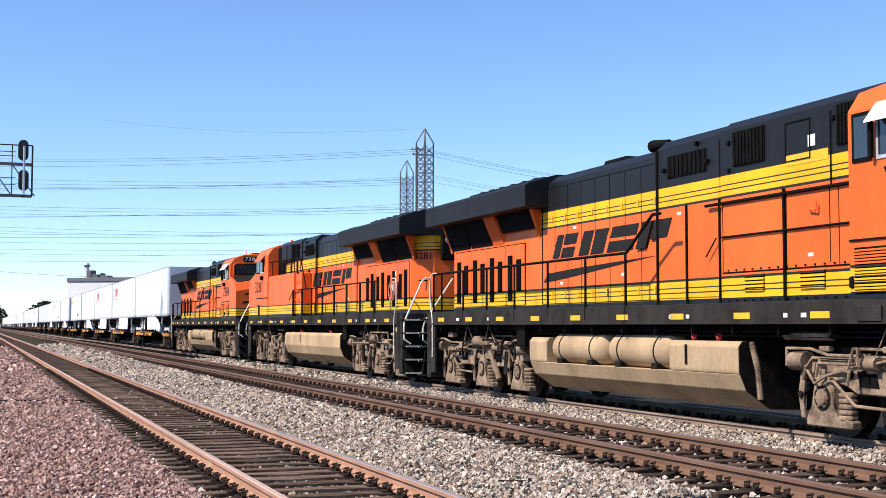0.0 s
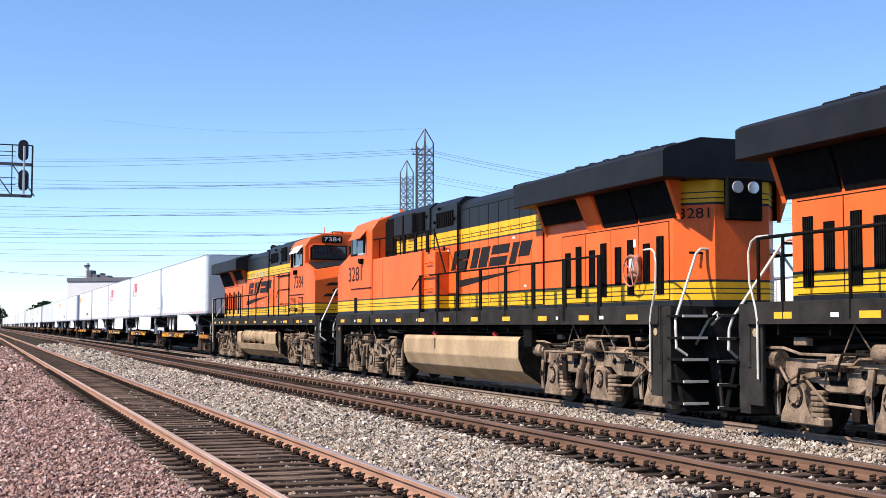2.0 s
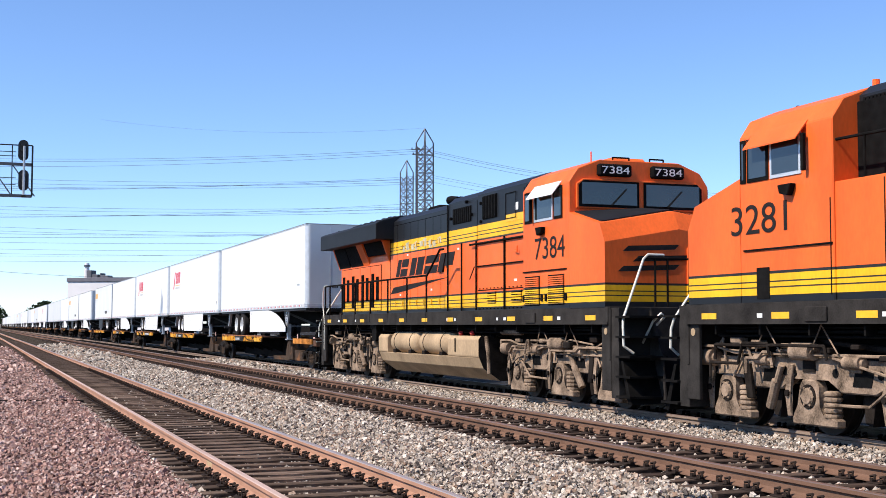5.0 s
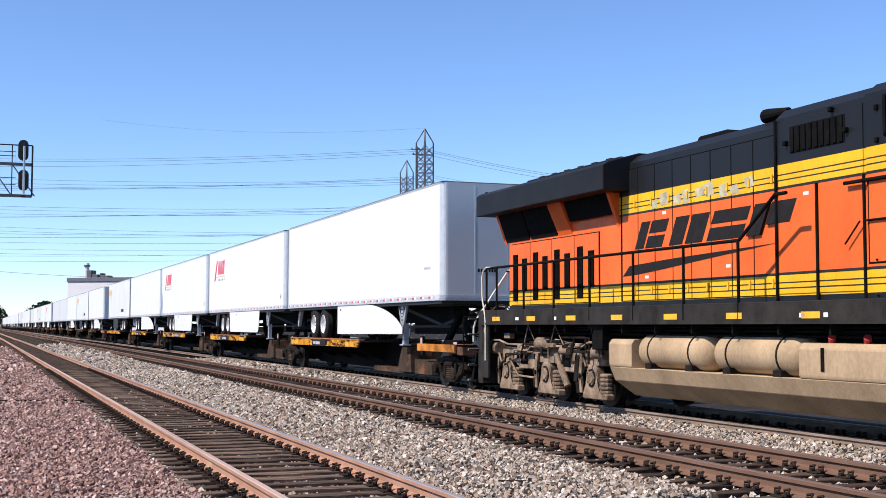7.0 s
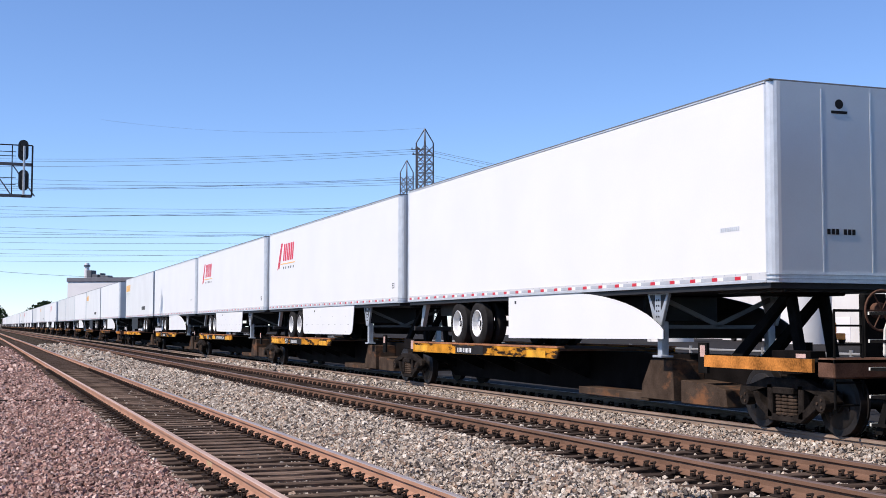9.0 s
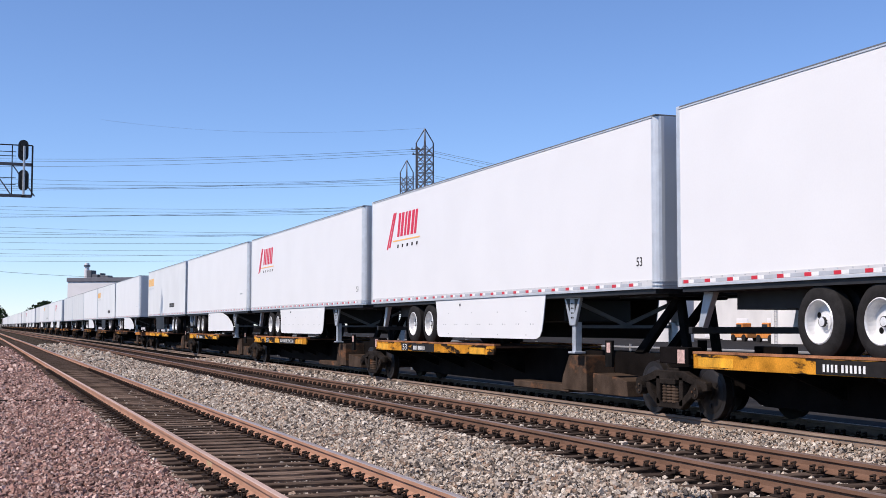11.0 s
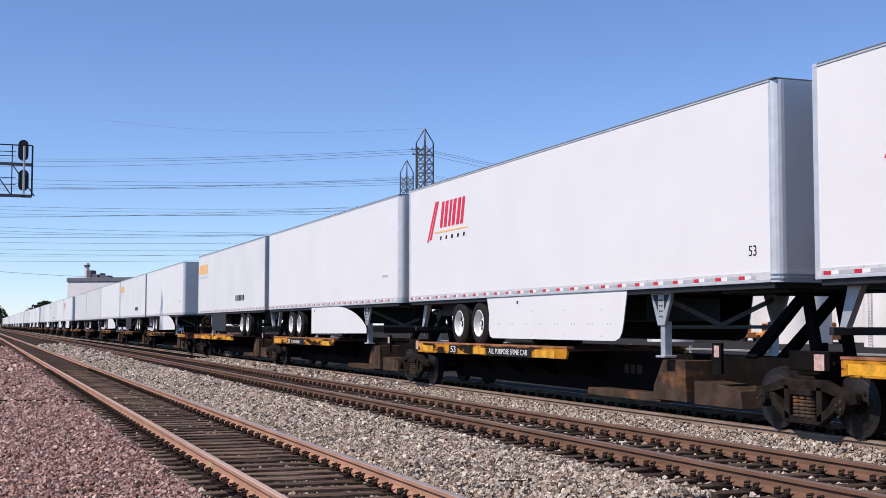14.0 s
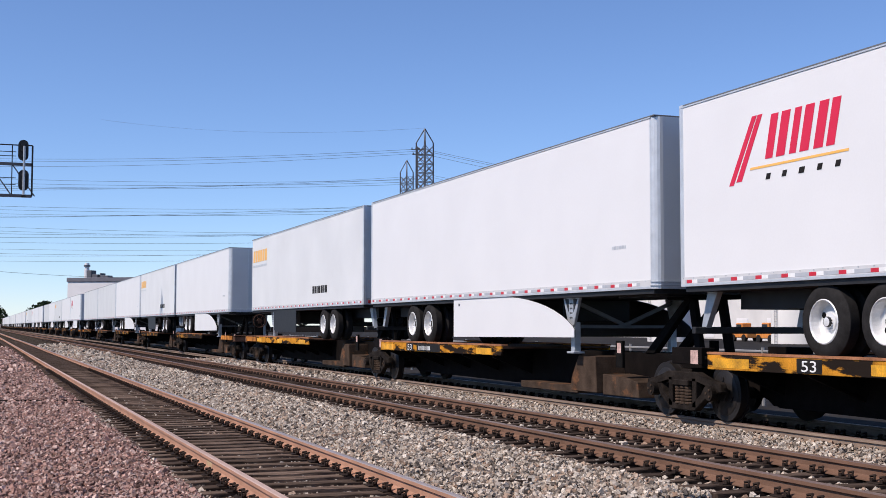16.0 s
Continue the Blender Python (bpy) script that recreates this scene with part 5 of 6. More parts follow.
def tape_material():
    m = material("reflective_tape", (0.8, 0.8, 0.8), 0.4, 0, 0.1, 10, 0)
    n, l = m.node_tree.nodes, m.node_tree.links
    tc, sp = n.new("ShaderNodeTexCoord"), n.new("ShaderNodeSeparateXYZ")
    l.new(tc.outputs["Object"], sp.inputs[0])
    mo = n.new("ShaderNodeMath")
    mo.operation = "FRACT"
    di = n.new("ShaderNodeMath")
    di.operation, di.inputs[1].default_value = "DIVIDE", 0.62
    l.new(sp.outputs[1], di.inputs[0]), l.new(di.outputs[0], mo.inputs[0])
    cr = n.new("ShaderNodeValToRGB")
    cr.color_ramp.interpolation = "CONSTANT"
    e = cr.color_ramp.elements
    e[0].position, e[0].color = 0, (0.75, 0.75, 0.74, 1)
    e[1].position, e[1].color = 0.25, (0.52, 0.015, 0.03, 1)
    k = e.new(0.50)
    k.color = (0.40, 0.42, 0.45, 1)
    l.new(mo.outputs[0], cr.inputs[0])
    sc = [x for x in n if x.type == "VECT_MATH"][0]
    l.new(cr.outputs[0], sc.inputs[0])
    return m


M_TAPE = tape_material()


M_RAILPAINT = material("rail_paint", (0.58, 0.58, 0.575), 0.5, 0.1, 0.08, 4, 0.03, 60)
M_ROOFTRIM = material("roof_trim", (0.12, 0.125, 0.13), 0.6, 0.2, 0.2, 3, 0.05)


def build_trailer(root, length=15.95, skirt="long", body=M_TRAILER, detail=True):
    """Box trailer, its nose at y = 0. skirt: long, curved or none."""
    zb, zt, h = 2.16, 5.065, 1.295
    r = 0.16
    shell = [(-h, length), (-h, r)] + [(-h + r - c, r - q) for c, q in [(math.cos(i * math.pi / 10) * r, math.sin(i * math.pi / 10) * r) for i in range(1, 5)]] + [(-h + r, 0)]
    shell = shell + [(-x, y) for x, y in shell[::-1]]
    bm = prism(bmesh.new(), [(x * (1), y) for x, y in shell], "z", zb + 0.10, zt - 0.03)
    bm.normal_update()
    for f in bm.faces:
        if abs(f.normal.z) < 0.3:
            c = f.calc_center_median()
            f.material_index = 1 if c.y < 0.01 else (2 if c.y < r - 0.001 else 0)
    part("box_body", bm, [body, M_NOSE, M_ALU], root, "smooth white trailer box")
    part("roof", B(-h - 0.004, h + 0.004, 0.02, length + 0.01, zt - 0.03, zt, 0.008), M_ROOFTRIM, root)
    for s in (-1, 1):
        part("top_rail", B(s * (h - 0.01), s * (h + 0.012), 0.12, length, zt - 0.05, zt - 0.028), M_ALU, root)
        part("bottom_rail", B(s * (h - 0.03), s * (h + 0.008), 0.14, length, zb + 0.04, zb + 0.15), M_RAILPAINT, root)
        if detail or s < 0:
            part("rail_lip", B(s * (h - 0.04), s * (h + 0.016), 0.14, length, zb, zb + 0.045, 0.004), M_ALU, root)
        if detail:
            bm = bmesh.new()
            for i in range(int(length / 0.3)):
                box(bm, s * (h + 0.007), s * (h + 0.012), 0.3 + i * 0.3, 0.318 + i * 0.3, zb + 0.126, zb + 0.142)
            tagged(part("rivet_row", bm, M_GALV, root), kind="stuff")
        part("reflective_tape", B(s * (h + 0.008), s * (h + 0.012), 0.5, length - 0.1, zb + 0.055, zb + 0.108), M_TAPE, root, "red and white reflective tape")
    front = [(x * 1.006, y - 0.008) for x, y in shell if y < 0.5]
    part("nose_rail", prism(bmesh.new(), front, "z", zb, zb + 0.16), M_ALU, root)
    for z in (zb + 0.05, zb + 0.11) if detail else ():
        part("nose_bead", prism(bmesh.new(), [(x * 1.012, y - 0.012) for x, y in front], "z", z, z + 0.012), M_GALV, root)
    for x in (-0.43, 0.43) if detail else ():
        part("nose_seam", B(x - 0.012, x + 0.012, -0.006, 0.0, zb + 0.16, zt - 0.1), M_ALU, root)
    part("floor_frame", B(-h + 0.03, h - 0.03, 0.1, length - 0.05, zb - 0.08, zb + 0.02), M_TRAILFRAME, root)
    # rear doors and bumper
    for s in (-1, 1):
        part("rear_door", B(s * 0.012, s * (h - 0.08), length, length + 0.03, zb + 0.18, zt - 0.14, 0.008), body, root)
        part("rear_post", B(s * (h - 0.09), s * (h + 0.006), length - 0.06, length + 0.05, zb, zt, 0.008), M_ALU, root)
        if not detail:
            continue
        part("lock_rod", cyl(bmesh.new(), (s * 0.35, length + 0.05, zb + 0.1), (s * 0.35, length + 0.05, zt - 0.1), 0.016, 8), M_GALV, root)
        part("bumper_leg", P([(length - 0.5, zb), (length - 0.2, zb), (length + 0.02, zb - 0.68), (length - 0.10, zb - 0.68)], "x", s * 0.85, s * 0.95), M_GALV, root)
        part("tail_light", B(s * 0.9, s * 1.15, length + 0.03, length + 0.05, zb + 0.04, zb + 0.13), M_RED, root)
    part("rear_sill", B(-h, h, length - 0.02, length + 0.04, zb, zb + 0.17), M_ALU, root)
    part("bumper_bar", B(-1.15, 1.15, length - 0.12, length - 0.02, zb - 0.74, zb - 0.63, 0.01), M_TRAILFRAME, root)
    # landing gear
    for s in (-1, 1):
        leg = part("landing_leg", B(s * 0.98, s * 1.12, 3.38, 3.52, 1.05, 1.62, 0.01), M_GALV, root, "galvanised landing leg")
        part("leg_bracket", P([(3.08, zb - 0.05), (3.80, zb - 0.05), (3.56, 1.55), (3.34, 1.55)], "x", s * 1.09, s * 1.15, 0.008), M_GALV, leg)
        part("leg_foot", B(s * 0.93, s * 1.17, 3.32, 3.60, 1.02, 1.06, 0.006), M_GALV, leg)
        if not detail:
            continue
        for k in (-1, 1):
            part("bracket_hole", P([(3.44 + k * 0.10, zb - 0.10), (3.44 + k * 0.27, zb - 0.10), (3.44 + k * 0.10, 1.80)], "x", s * 1.148, s * 1.154), M_TRAILFRAME, leg)
        bm = bmesh.new()
        for i in range(4):
            for k in (-0.035, 0.035):
                cyl(bm, (s * 1.145, 3.44 + k, 1.70 + i * 0.09), (s * 1.16, 3.44 + k, 1.70 + i * 0.09), 0.016, 6)
        tagged(part("bolt_row", bm, M_TRAILFRAME, leg), kind="stuff")
    for x0, z0, x1, z1 in () if not detail else ((-1.05, 2.0, 0, 1.56), (1.05, 2.0, 0, 1.56), (-1.05, 1.53, 1.05, 1.53)):
        part("cross_brace", B(min(x0, x1), max(x0, x1), 3.42, 3.48, 1.50, 1.56) if z0 == z1 else P([(x0, z0 - 0.04), (x1, z1 - 0.04), (x1, z1 + 0.04), (x0, z0 + 0.04)], "y", 3.42, 3.47), M_ROOFTRIM, root)
    # added dark box standing for the shaded depth under the floor
    part("tool_box", B(-0.75, 0.75, 4.6, 6.2, 1.62, zb - 0.08, 0.02), M_TRAILFRAME, root)
    if detail:
        part("king_plate", B(-0.9, 0.9, 0.3, 2.0, zb - 0.12, zb - 0.06), M_TRAILFRAME, root)
    # skirts
    if skirt == "dark":
        for s in (-1, 1):
            part("side_skirt", P([(4.0, zb), (4.1, 1.40), (4.3, 1.32), (7.6, 1.32), (7.6, zb)], "x", s * 1.24, s * 1.26), M_TRAILFRAME, root, "dark side skirt")
    elif skirt != "none":
        for s in (-1, 1):
            if skirt == "long":
                pts = [(4.35, zb), (4.48, 1.62), (4.54, 1.44), (4.64, 1.33), (4.82, 1.28), (10.40, 1.28), (10.53, 1.32), (10.60, 1.46), (10.58, 1.80), (10.70, zb)]
            else:
                pts = [(6.3, zb), (5.7, 2.125), (5.2, 2.075), (4.7, 2.005), (4.3, 1.93), (3.95, 1.845), (3.6, 1.74), (3.35, 1.64), (3.15, 1.545), (3.05, 1.47), (3.05, 1.33), (9.4, 1.29), (9.4, zb)]
            sk = part("side_skirt", P(pts, "x", s * 1.27, s * 1.285), body, root, "white side skirt")
            if detail:
                # added dark inner layer: paints the shade on the skirt's inside
                part("skirt_backing", P(pts, "x", s * 1.258, s * 1.268), M_TRAILFRAME, sk)
            if detail and s < 0:
                part("skirt_latch", B(s * 1.285, s * 1.289, 9.0, 9.08, 2.0, 2.06), M_TRAILFRAME, sk)
            if detail and skirt == "long":
                bm = bmesh.new()
                for i in range(8):
                    for y, z in ((4.95 + i * 0.72, 1.58), (5.08 + i * 0.72, 1.58), (5.3 + i * 1.5, 1.84), (5.3 + i * 1.5, 1.36)):
                        if y < 10.4:
                            cyl(bm, (s * 1.284, y, z), (s * 1.289, y, z), 0.012, 6)
                part("screw_row", bm, M_ROOFTRIM, sk)
    # running gear
    y1 = length - 3.45
    part("bogie_frame", B(-0.62, 0.62, y1 - 2.4, length - 0.6, zb - 0.36, zb - 0.06), M_TRAILFRAME, root)
    for yy in (y1, y1 - 1.22):
        part("axle", cyl(bmesh.new(), (-1.2, yy, 1.60), (1.2, yy, 1.60), 0.07, 10), M_TRAILFRAME, root)
        for s in (-1, 1) if detail else (-1,):
            bm = bmesh.new()
            for a, b in ((1.00, 1.26), (0.70, 0.95)):
                prof = [(a, 0.36), (a + 0.02, 0.46), (a + 0.06, 0.50), (b - 0.06, 0.50), (b - 0.02, 0.46), (b, 0.36), (b - 0.02, 0.29), (a + 0.02, 0.29)]
                n = 28
                rings = [[bm.verts.new((s * x, yy + math.cos(2 * math.pi * k / n) * q, 1.60 + math.sin(2 * math.pi * k / n) * q)) for x, q in prof] for k in range(n)]
                for k in range(n):
                    for j in range(len(prof)):
                        bm.faces.new((rings[k][j], rings[k][(j + 1) % 8], rings[(k + 1) % n][(j + 1) % 8], rings[(k + 1) % n][j]))
            ty = part("tyre", bm, M_TYRE, root, "black road tyre", smooth=True)
            bm = bmesh.new()
            n, prof = 28, [(1.245, 0.305), (1.255, 0.29), (1.235, 0.275), (1.13, 0.25), (1.11, 0.235), (1.12, 0.12), (1.14, 0.115), (1.15, 0.07), (1.20, 0.06), (1.205, 0.002)]
            rings = [[bm.verts.new((s * x, yy + math.cos(2 * math.pi * k / n) * q, 1.60 + math.sin(2 * math.pi * k / n) * q)) for k in range(n)] for x, q in prof]
            for r0, r1 in zip(rings, rings[1:]):
                for k in range(n):
                    bm.faces.new((r0[k], r0[(k + 1) % n], r1[(k + 1) % n], r1[k]))
            part("rim", bm, M_RIM, ty, "white wheel rim")
            for k in range(2 if detail else 0):
                a = 0.6 + yy + k * 3.1416
                part("hand_hole", cyl(bmesh.new(), (s * 1.105, yy + math.cos(a) * 0.175, 1.60 + math.sin(a) * 0.175), (s * 1.122, yy + math.cos(a) * 0.175, 1.60 + math.sin(a) * 0.175), 0.042, 12), M_GRILLE, ty)


def bars(name, root, s, y, z, widths, height, gap, mat, x=1.297, slant=0.0, label=""):
    """A row of plain upright blocks standing for a mark or for small lettering; runs to the reader's right."""
    d = -1 if s < 0 else 1
    for wd in widths:
        a, b = y, y + d * wd
        part(name, P([(a, z), (b, z), (b + d * slant, z + height), (a + d * slant, z + height)], "x", s * x, s * (x + 0.003)), mat, root, label)
        y = b + d * gap


def red_mark(root, length):
    """Red slanted maker's mark over a gold line and a row of small dark blocks."""
    for s in (-1, 1):
        y0 = (length - 1.35) if s < 0 else 1.35
        d = -1 if s < 0 else 1
        def slab(pts, mat):
            part("owner_mark", P([(y0 + d * a * 1.17, b) for a, b in pts], "x", s * 1.297, s * 1.300), mat, root)
        slab([(0.0, 3.62), (0.10, 3.62), (0.62, 4.58), (0.52, 4.58)], M_LOGO_RED)
        slab([(0.16, 3.66), (0.28, 3.66), (0.74, 4.58), (0.64, 4.58)], M_LOGO_RED)
        for a, u in ((0.78, 0.15), (1.00, 0.17), (1.26, 0.13), (1.46, 0.17), (1.72, 0.17), (1.95, 0.15)):
            slab([(a, 3.92), (a + u, 3.92), (a + u + 0.14, 4.54), (a + 0.14, 4.54)], M_LOGO_RED)
        slab([(0.46, 3.80), (2.34, 3.80), (2.35, 3.835), (0.47, 3.835)], M_LOGO_GOLD)
        bars("owner_name", root, s, y0 + d * 0.92, 3.625, [0.10, 0.10, 0.12, 0.10, 0.10], 0.085, 0.28, M_DECAL, slant=0.03)


def gold_mark(root, length, s_list=(-1, 1)):
    for s in s_list:
        y0 = 0.35 if s > 0 else length - 0.35
        bars("owner_mark", root, s, y0, 4.1, [0.34, 0.32, 0.36, 0.34, 0.34, 0.38], 0.46, 0.09, M_LOGO_GOLD, slant=0.03)
        bars("owner_name", root, s, y0, 3.90, [0.4, 0.3, 0.5, 0.4, 0.5], 0.08, 0.10, M_ALU)
        d = 1 if s > 0 else -1
        bars("side_words", root, s, y0 + d * 9.7, 2.62, [0.2, 0.2, 0.15, 0.25, 0.25, 0.1, 0.3], 0.24, 0.07, M_DECAL)


GROUP = "white trailers on the train"


def trailer_kind(label, **k):
    t = thing("box_trailer", label, "trailer", GROUP)
    build_trailer(t, **k)
    return t


first = trailer_kind("plain white box trailer with a curved side skirt", skirt="curved")
bars("fleet_mark", first, -1, 1.31, 2.95, [0.035] * 3 + [0.0] + [0.035] * 6, 0.06, 0.02, M_ALU)
for i in range(6):
    part("nose_mark", B(-0.36 + i * 0.075 + (0.06 if i > 2 else 0), -0.31 + i * 0.075 + (0.06 if i > 2 else 0), -0.009, 0.0, 2.86, 2.94), M_DECAL, first)
part("nose_badge", cyl(bmesh.new(), (-0.12, -0.008, 4.76), (-0.12, 0.0, 4.76), 0.07, 16), M_DECAL, first)
part("nose_badge", B(-0.26, 0.02, -0.008, 0, 4.62, 4.66), M_DECAL, first)
marked = trailer_kind("white box trailer with red owner mark and side skirt", skirt="long", length=15.95)
red_mark(marked, 15.95)
writing("length_mark", "53", 0.22, side_face(-1.297, 0.58, 2.62, -1), M_DECAL, marked)
plain = trailer_kind("plain white box trailer with a side skirt", skirt="curved", length=15.95)
bars("fleet_mark", plain, -1, 1.5, 2.88, [0.035] * 3 + [0.0] + [0.035] * 6, 0.06, 0.02, M_ALU)
gold = trailer_kind("off-white box trailer with faded gold mark, carried doors first", skirt="dark", length=15.95, body=M_TRAILER_B)
gold_mark(gold, 15.95)
for x, z, w, hh, mt in ((-0.95, 4.35, 0.18, 0.34, M_LOGO_GOLD), (-0.7, 4.35, 0.18, 0.34, M_LOGO_GOLD), (-0.2, 4.35, 0.25, 0.34, M_LOGO_GOLD), (0.3, 4.35, 0.25, 0.34, M_LOGO_GOLD), (0.6, 3.42, 0.75, 0.07, M_DECAL), (-0.6, 3.42, 0.75, 0.07, M_DECAL), (0.6, 3.28, 0.75, 0.07, M_DECAL), (0.65, 2.86, 0.35, 0.14, M_DECAL), (0.6, 2.45, 0.2, 0.08, M_DECAL)):
    part("door_mark", B(x - w / 2, x + w / 2, 15.98, 15.985, z, z + hh), mt, gold)
bare = trailer_kind("pale plain box trailer without a skirt", skirt="none", length=15.95, body=M_TRAILER_B)

CAR_STARTS = [75.45 + i * 88.0 for i in range(10)]
near_car = spine_car(5)
cars = [near_car]
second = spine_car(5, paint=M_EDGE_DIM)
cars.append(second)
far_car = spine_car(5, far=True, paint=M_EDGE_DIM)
cars.append(far_car)
for i in range(7):
    cars.append(copy_thing(far_car, Matrix()))
for car, y in zip(cars, CAR_STARTS):
    MOVING.append((car, XT, y, 0))
for u, words in ((0, ("", "")), (1, ("53", "")), (2, ("53", "ALL PURPOSE SPINE CAR")), (3, ("53", ""))):
    b = (u + 1) * 16.6 - 1.15
    if words[0]:
        part("black_panel", B(-1.3045, -1.30, b - 2.78, b - 2.23, 0.905, 1.10), M_DECAL, near_car)
        writing("size_number", words[0], 0.20, side_face(-1.307, b - 2.5, 1.0, -1), M_WHITE_DECAL, near_car, width=0.32, height=0.15)
    if words[1]:
        part("black_panel", B(-1.3045, -1.30, b - 6.95, b - 4.6, 0.905, 1.10), M_DECAL, near_car)
        writing("car_words", words[1], 0.15, side_face(-1.307, b - 5.72, 1.0, -1), M_WHITE_DECAL, near_car, width=2.05, height=0.11)
    if u in (0, 1, 3):
        bars("car_mark", near_car, -1, b - 3.2, 0.94, [0.045] * 4 + [0.0] + [0.045] * 6, 0.10, 0.04, M_WHITE_DECAL, x=1.305)
        part("black_panel", B(-1.3045, -1.30, b - 4.75, b - 3.05, 0.905, 1.10), M_DECAL, near_car)
    if u == 2:
        bars("owner_mark", near_car, -1, u * 16.6 + 6.4, 0.66, [0.16, 0.16, 0.2], 0.17, 0.07, M_BLOCK, x=0.332)

# nose positions at the start, and the kind that stands there
LOADS = [("first", 75.35), ("marked", 92.0), ("marked", 108.85), ("plain", 125.65), ("gold", 142.45)]
KINDS = {"first": first, "marked": marked, "plain": plain, "gold": gold, "bare": bare}
plain_far = trailer_kind("plain white box trailer with a side skirt", skirt="curved", detail=False)
bare_far = trailer_kind("pale plain box trailer without a skirt", skirt="none", body=M_TRAILER_B, detail=False)
KINDS.update(plain_far=plain_far, bare_far=bare_far)
order = ["plain", "gold", "plain", "bare", "bare", "marked", "plain", "gold", "plain", "bare", "plain", "plain", "marked", "bare", "gold", "plain", "bare", "plain", "marked", "plain"]
for c in range(1, 10):
    for u in range(5):
        k = order[(c * 5 + u - 5) % len(order)]
        if c > 3:
            k = "plain_far" if k in ("plain", "marked", "first") else "bare_far"
        LOADS.append((k, CAR_STARTS[c] - 0.1 + u * 16.6 + 0.1 * (u > 0)))
used = set()
for k, y in LOADS:
    t = KINDS[k]
    if k in used:
        t = copy_thing(t, Matrix())
    used.add(k)
    turned = k == "gold"
    MOVING.append((t, XT, y + (15.95 if turned else 0), 180 if turned else 0))


# ---- distance ----
M_STEEL = material("lattice_steel", (0.11, 0.11, 0.12), 0.6, 0.5, 0.2, 1, 0.0)
M_WIRE = material("wire", (0.06, 0.065, 0.08), 0.6, 0.2, 0.1, 1, 0.0)
M_WALL = material("pale_wall", (0.72, 0.70, 0.69), 0.8, 0, 0.06, 0.2, 0.05)
M_ROOF = material("grey_parapet", (0.16, 0.16, 0.18), 0.8, 0, 0.15, 0.5, 0.05)
M_LEAF = material("dark_leaves", (0.045, 0.065, 0.030), 0.8, 0, 0.5, 2, 0.0)
M_BARK = material("bark", (0.09, 0.065, 0.045), 0.9, 0, 0.4, 4, 0.3)
M_SIGNAL = material("signal_black", (0.012, 0.012, 0.013), 0.6, 0, 0.3, 4, 0.1)
M_TANKWALL = material("storage_tank_paint", (0.70, 0.68, 0.64), 0.7, 0, 0.08, 0.3, 0.05)


def at_view(x, y, depth):
    """A place that lies depth metres off along the view; x and y in fractions of the half width, to the right and up."""
    k = math.tan(radians(LENS / 2))
    m = camera_pose()
    return m @ Vector((x * k * depth, y * k * depth, -depth))


def pix(px, py, depth):
    return at_view((px - 784) / 784, (441 - py) / 784, depth)


def lattice_tower(px, py_top, depth, width, label):
    top = pix(px, py_top, depth)
    t = thing("transmission_tower", label, "power pylon", "transmission towers", Matrix.Translation((top.x, top.y, -0.6)) @ pose(0, 0, 0, 0, 0, 28))
    H = top.z + 0.6
    w = width / 2
    body_top = H * 0.93
    bm = bmesh.new()
    for sx in (-1, 1):
        for sy in (-1, 1):
            cyl(bm, (sx * w * 1.7, sy * w * 1.7, 0), (sx * w, sy * w, H * 0.35), 0.19, 5)
            cyl(bm, (sx * w, sy * w, H * 0.35), (sx * w, sy * w, body_top), 0.17, 5)
            cyl(bm, (sx * w, sy * w, body_top), (0, 0, H), 0.13, 5)
    part("leg_frame", bm, M_STEEL, t)
    bm = bmesh.new()
    z, step = 2.0, width * 0.75
    while z + step < body_top:
        k = max(1.0, 1.7 - 0.7 * z / (H * 0.35))
        k2 = max(1.0, 1.7 - 0.7 * (z + step) / (H * 0.35))
        for a, b in (((-1, -1), (1, -1)), ((1, -1), (1, 1)), ((1, 1), (-1, 1)), ((-1, 1), (-1, -1))):
            cyl(bm, (a[0] * w * k, a[1] * w * k, z), (b[0] * w * k2, b[1] * w * k2, z + step), 0.085, 4)
            cyl(bm, (b[0] * w * k, b[1] * w * k, z), (a[0] * w * k2, a[1] * w * k2, z + step), 0.085, 4)
            cyl(bm, (a[0] * w * k, a[1] * w * k, z), (b[0] * w * k, b[1] * w * k, z), 0.08, 4)
        z += step
    part("bracing", bm, M_STEEL, t)
    return t


lattice_tower(752, 228, 270, 2.6, "grey steel lattice transmission tower")
lattice_tower(720, 284, 330, 2.4, "smaller grey steel lattice tower further off")
pole_top = pix(739, 262, 275)
pole = thing("utility_pole", "tall thin pole with a crossarm beside the tower", "utility pole", m=Matrix.Translation((pole_top.x, pole_top.y, -0.6)))
part("mast", cyl(bmesh.new(), (0, 0, 0), (0, 0, pole_top.z + 0.6), 0.22, 8, 0.14), M_STEEL, pole)
for dz, l in ((-0.4, 1.5), (-1.5, 1.2)):
    bm = B(-l, l, -0.08, 0.08, pole_top.z + 0.6 + dz - 0.1, pole_top.z + 0.6 + dz + 0.1)
    for k in range(4):
        cyl(bm, (-l + 0.2 + k * (2 * l - 0.4) / 3, 0, pole_top.z + 0.6 + dz), (-l + 0.2 + k * (2 * l - 0.4) / 3, 0, pole_top.z + 1.0 + dz), 0.12, 6)
    part("crossarm", bm, M_STEEL, pole)


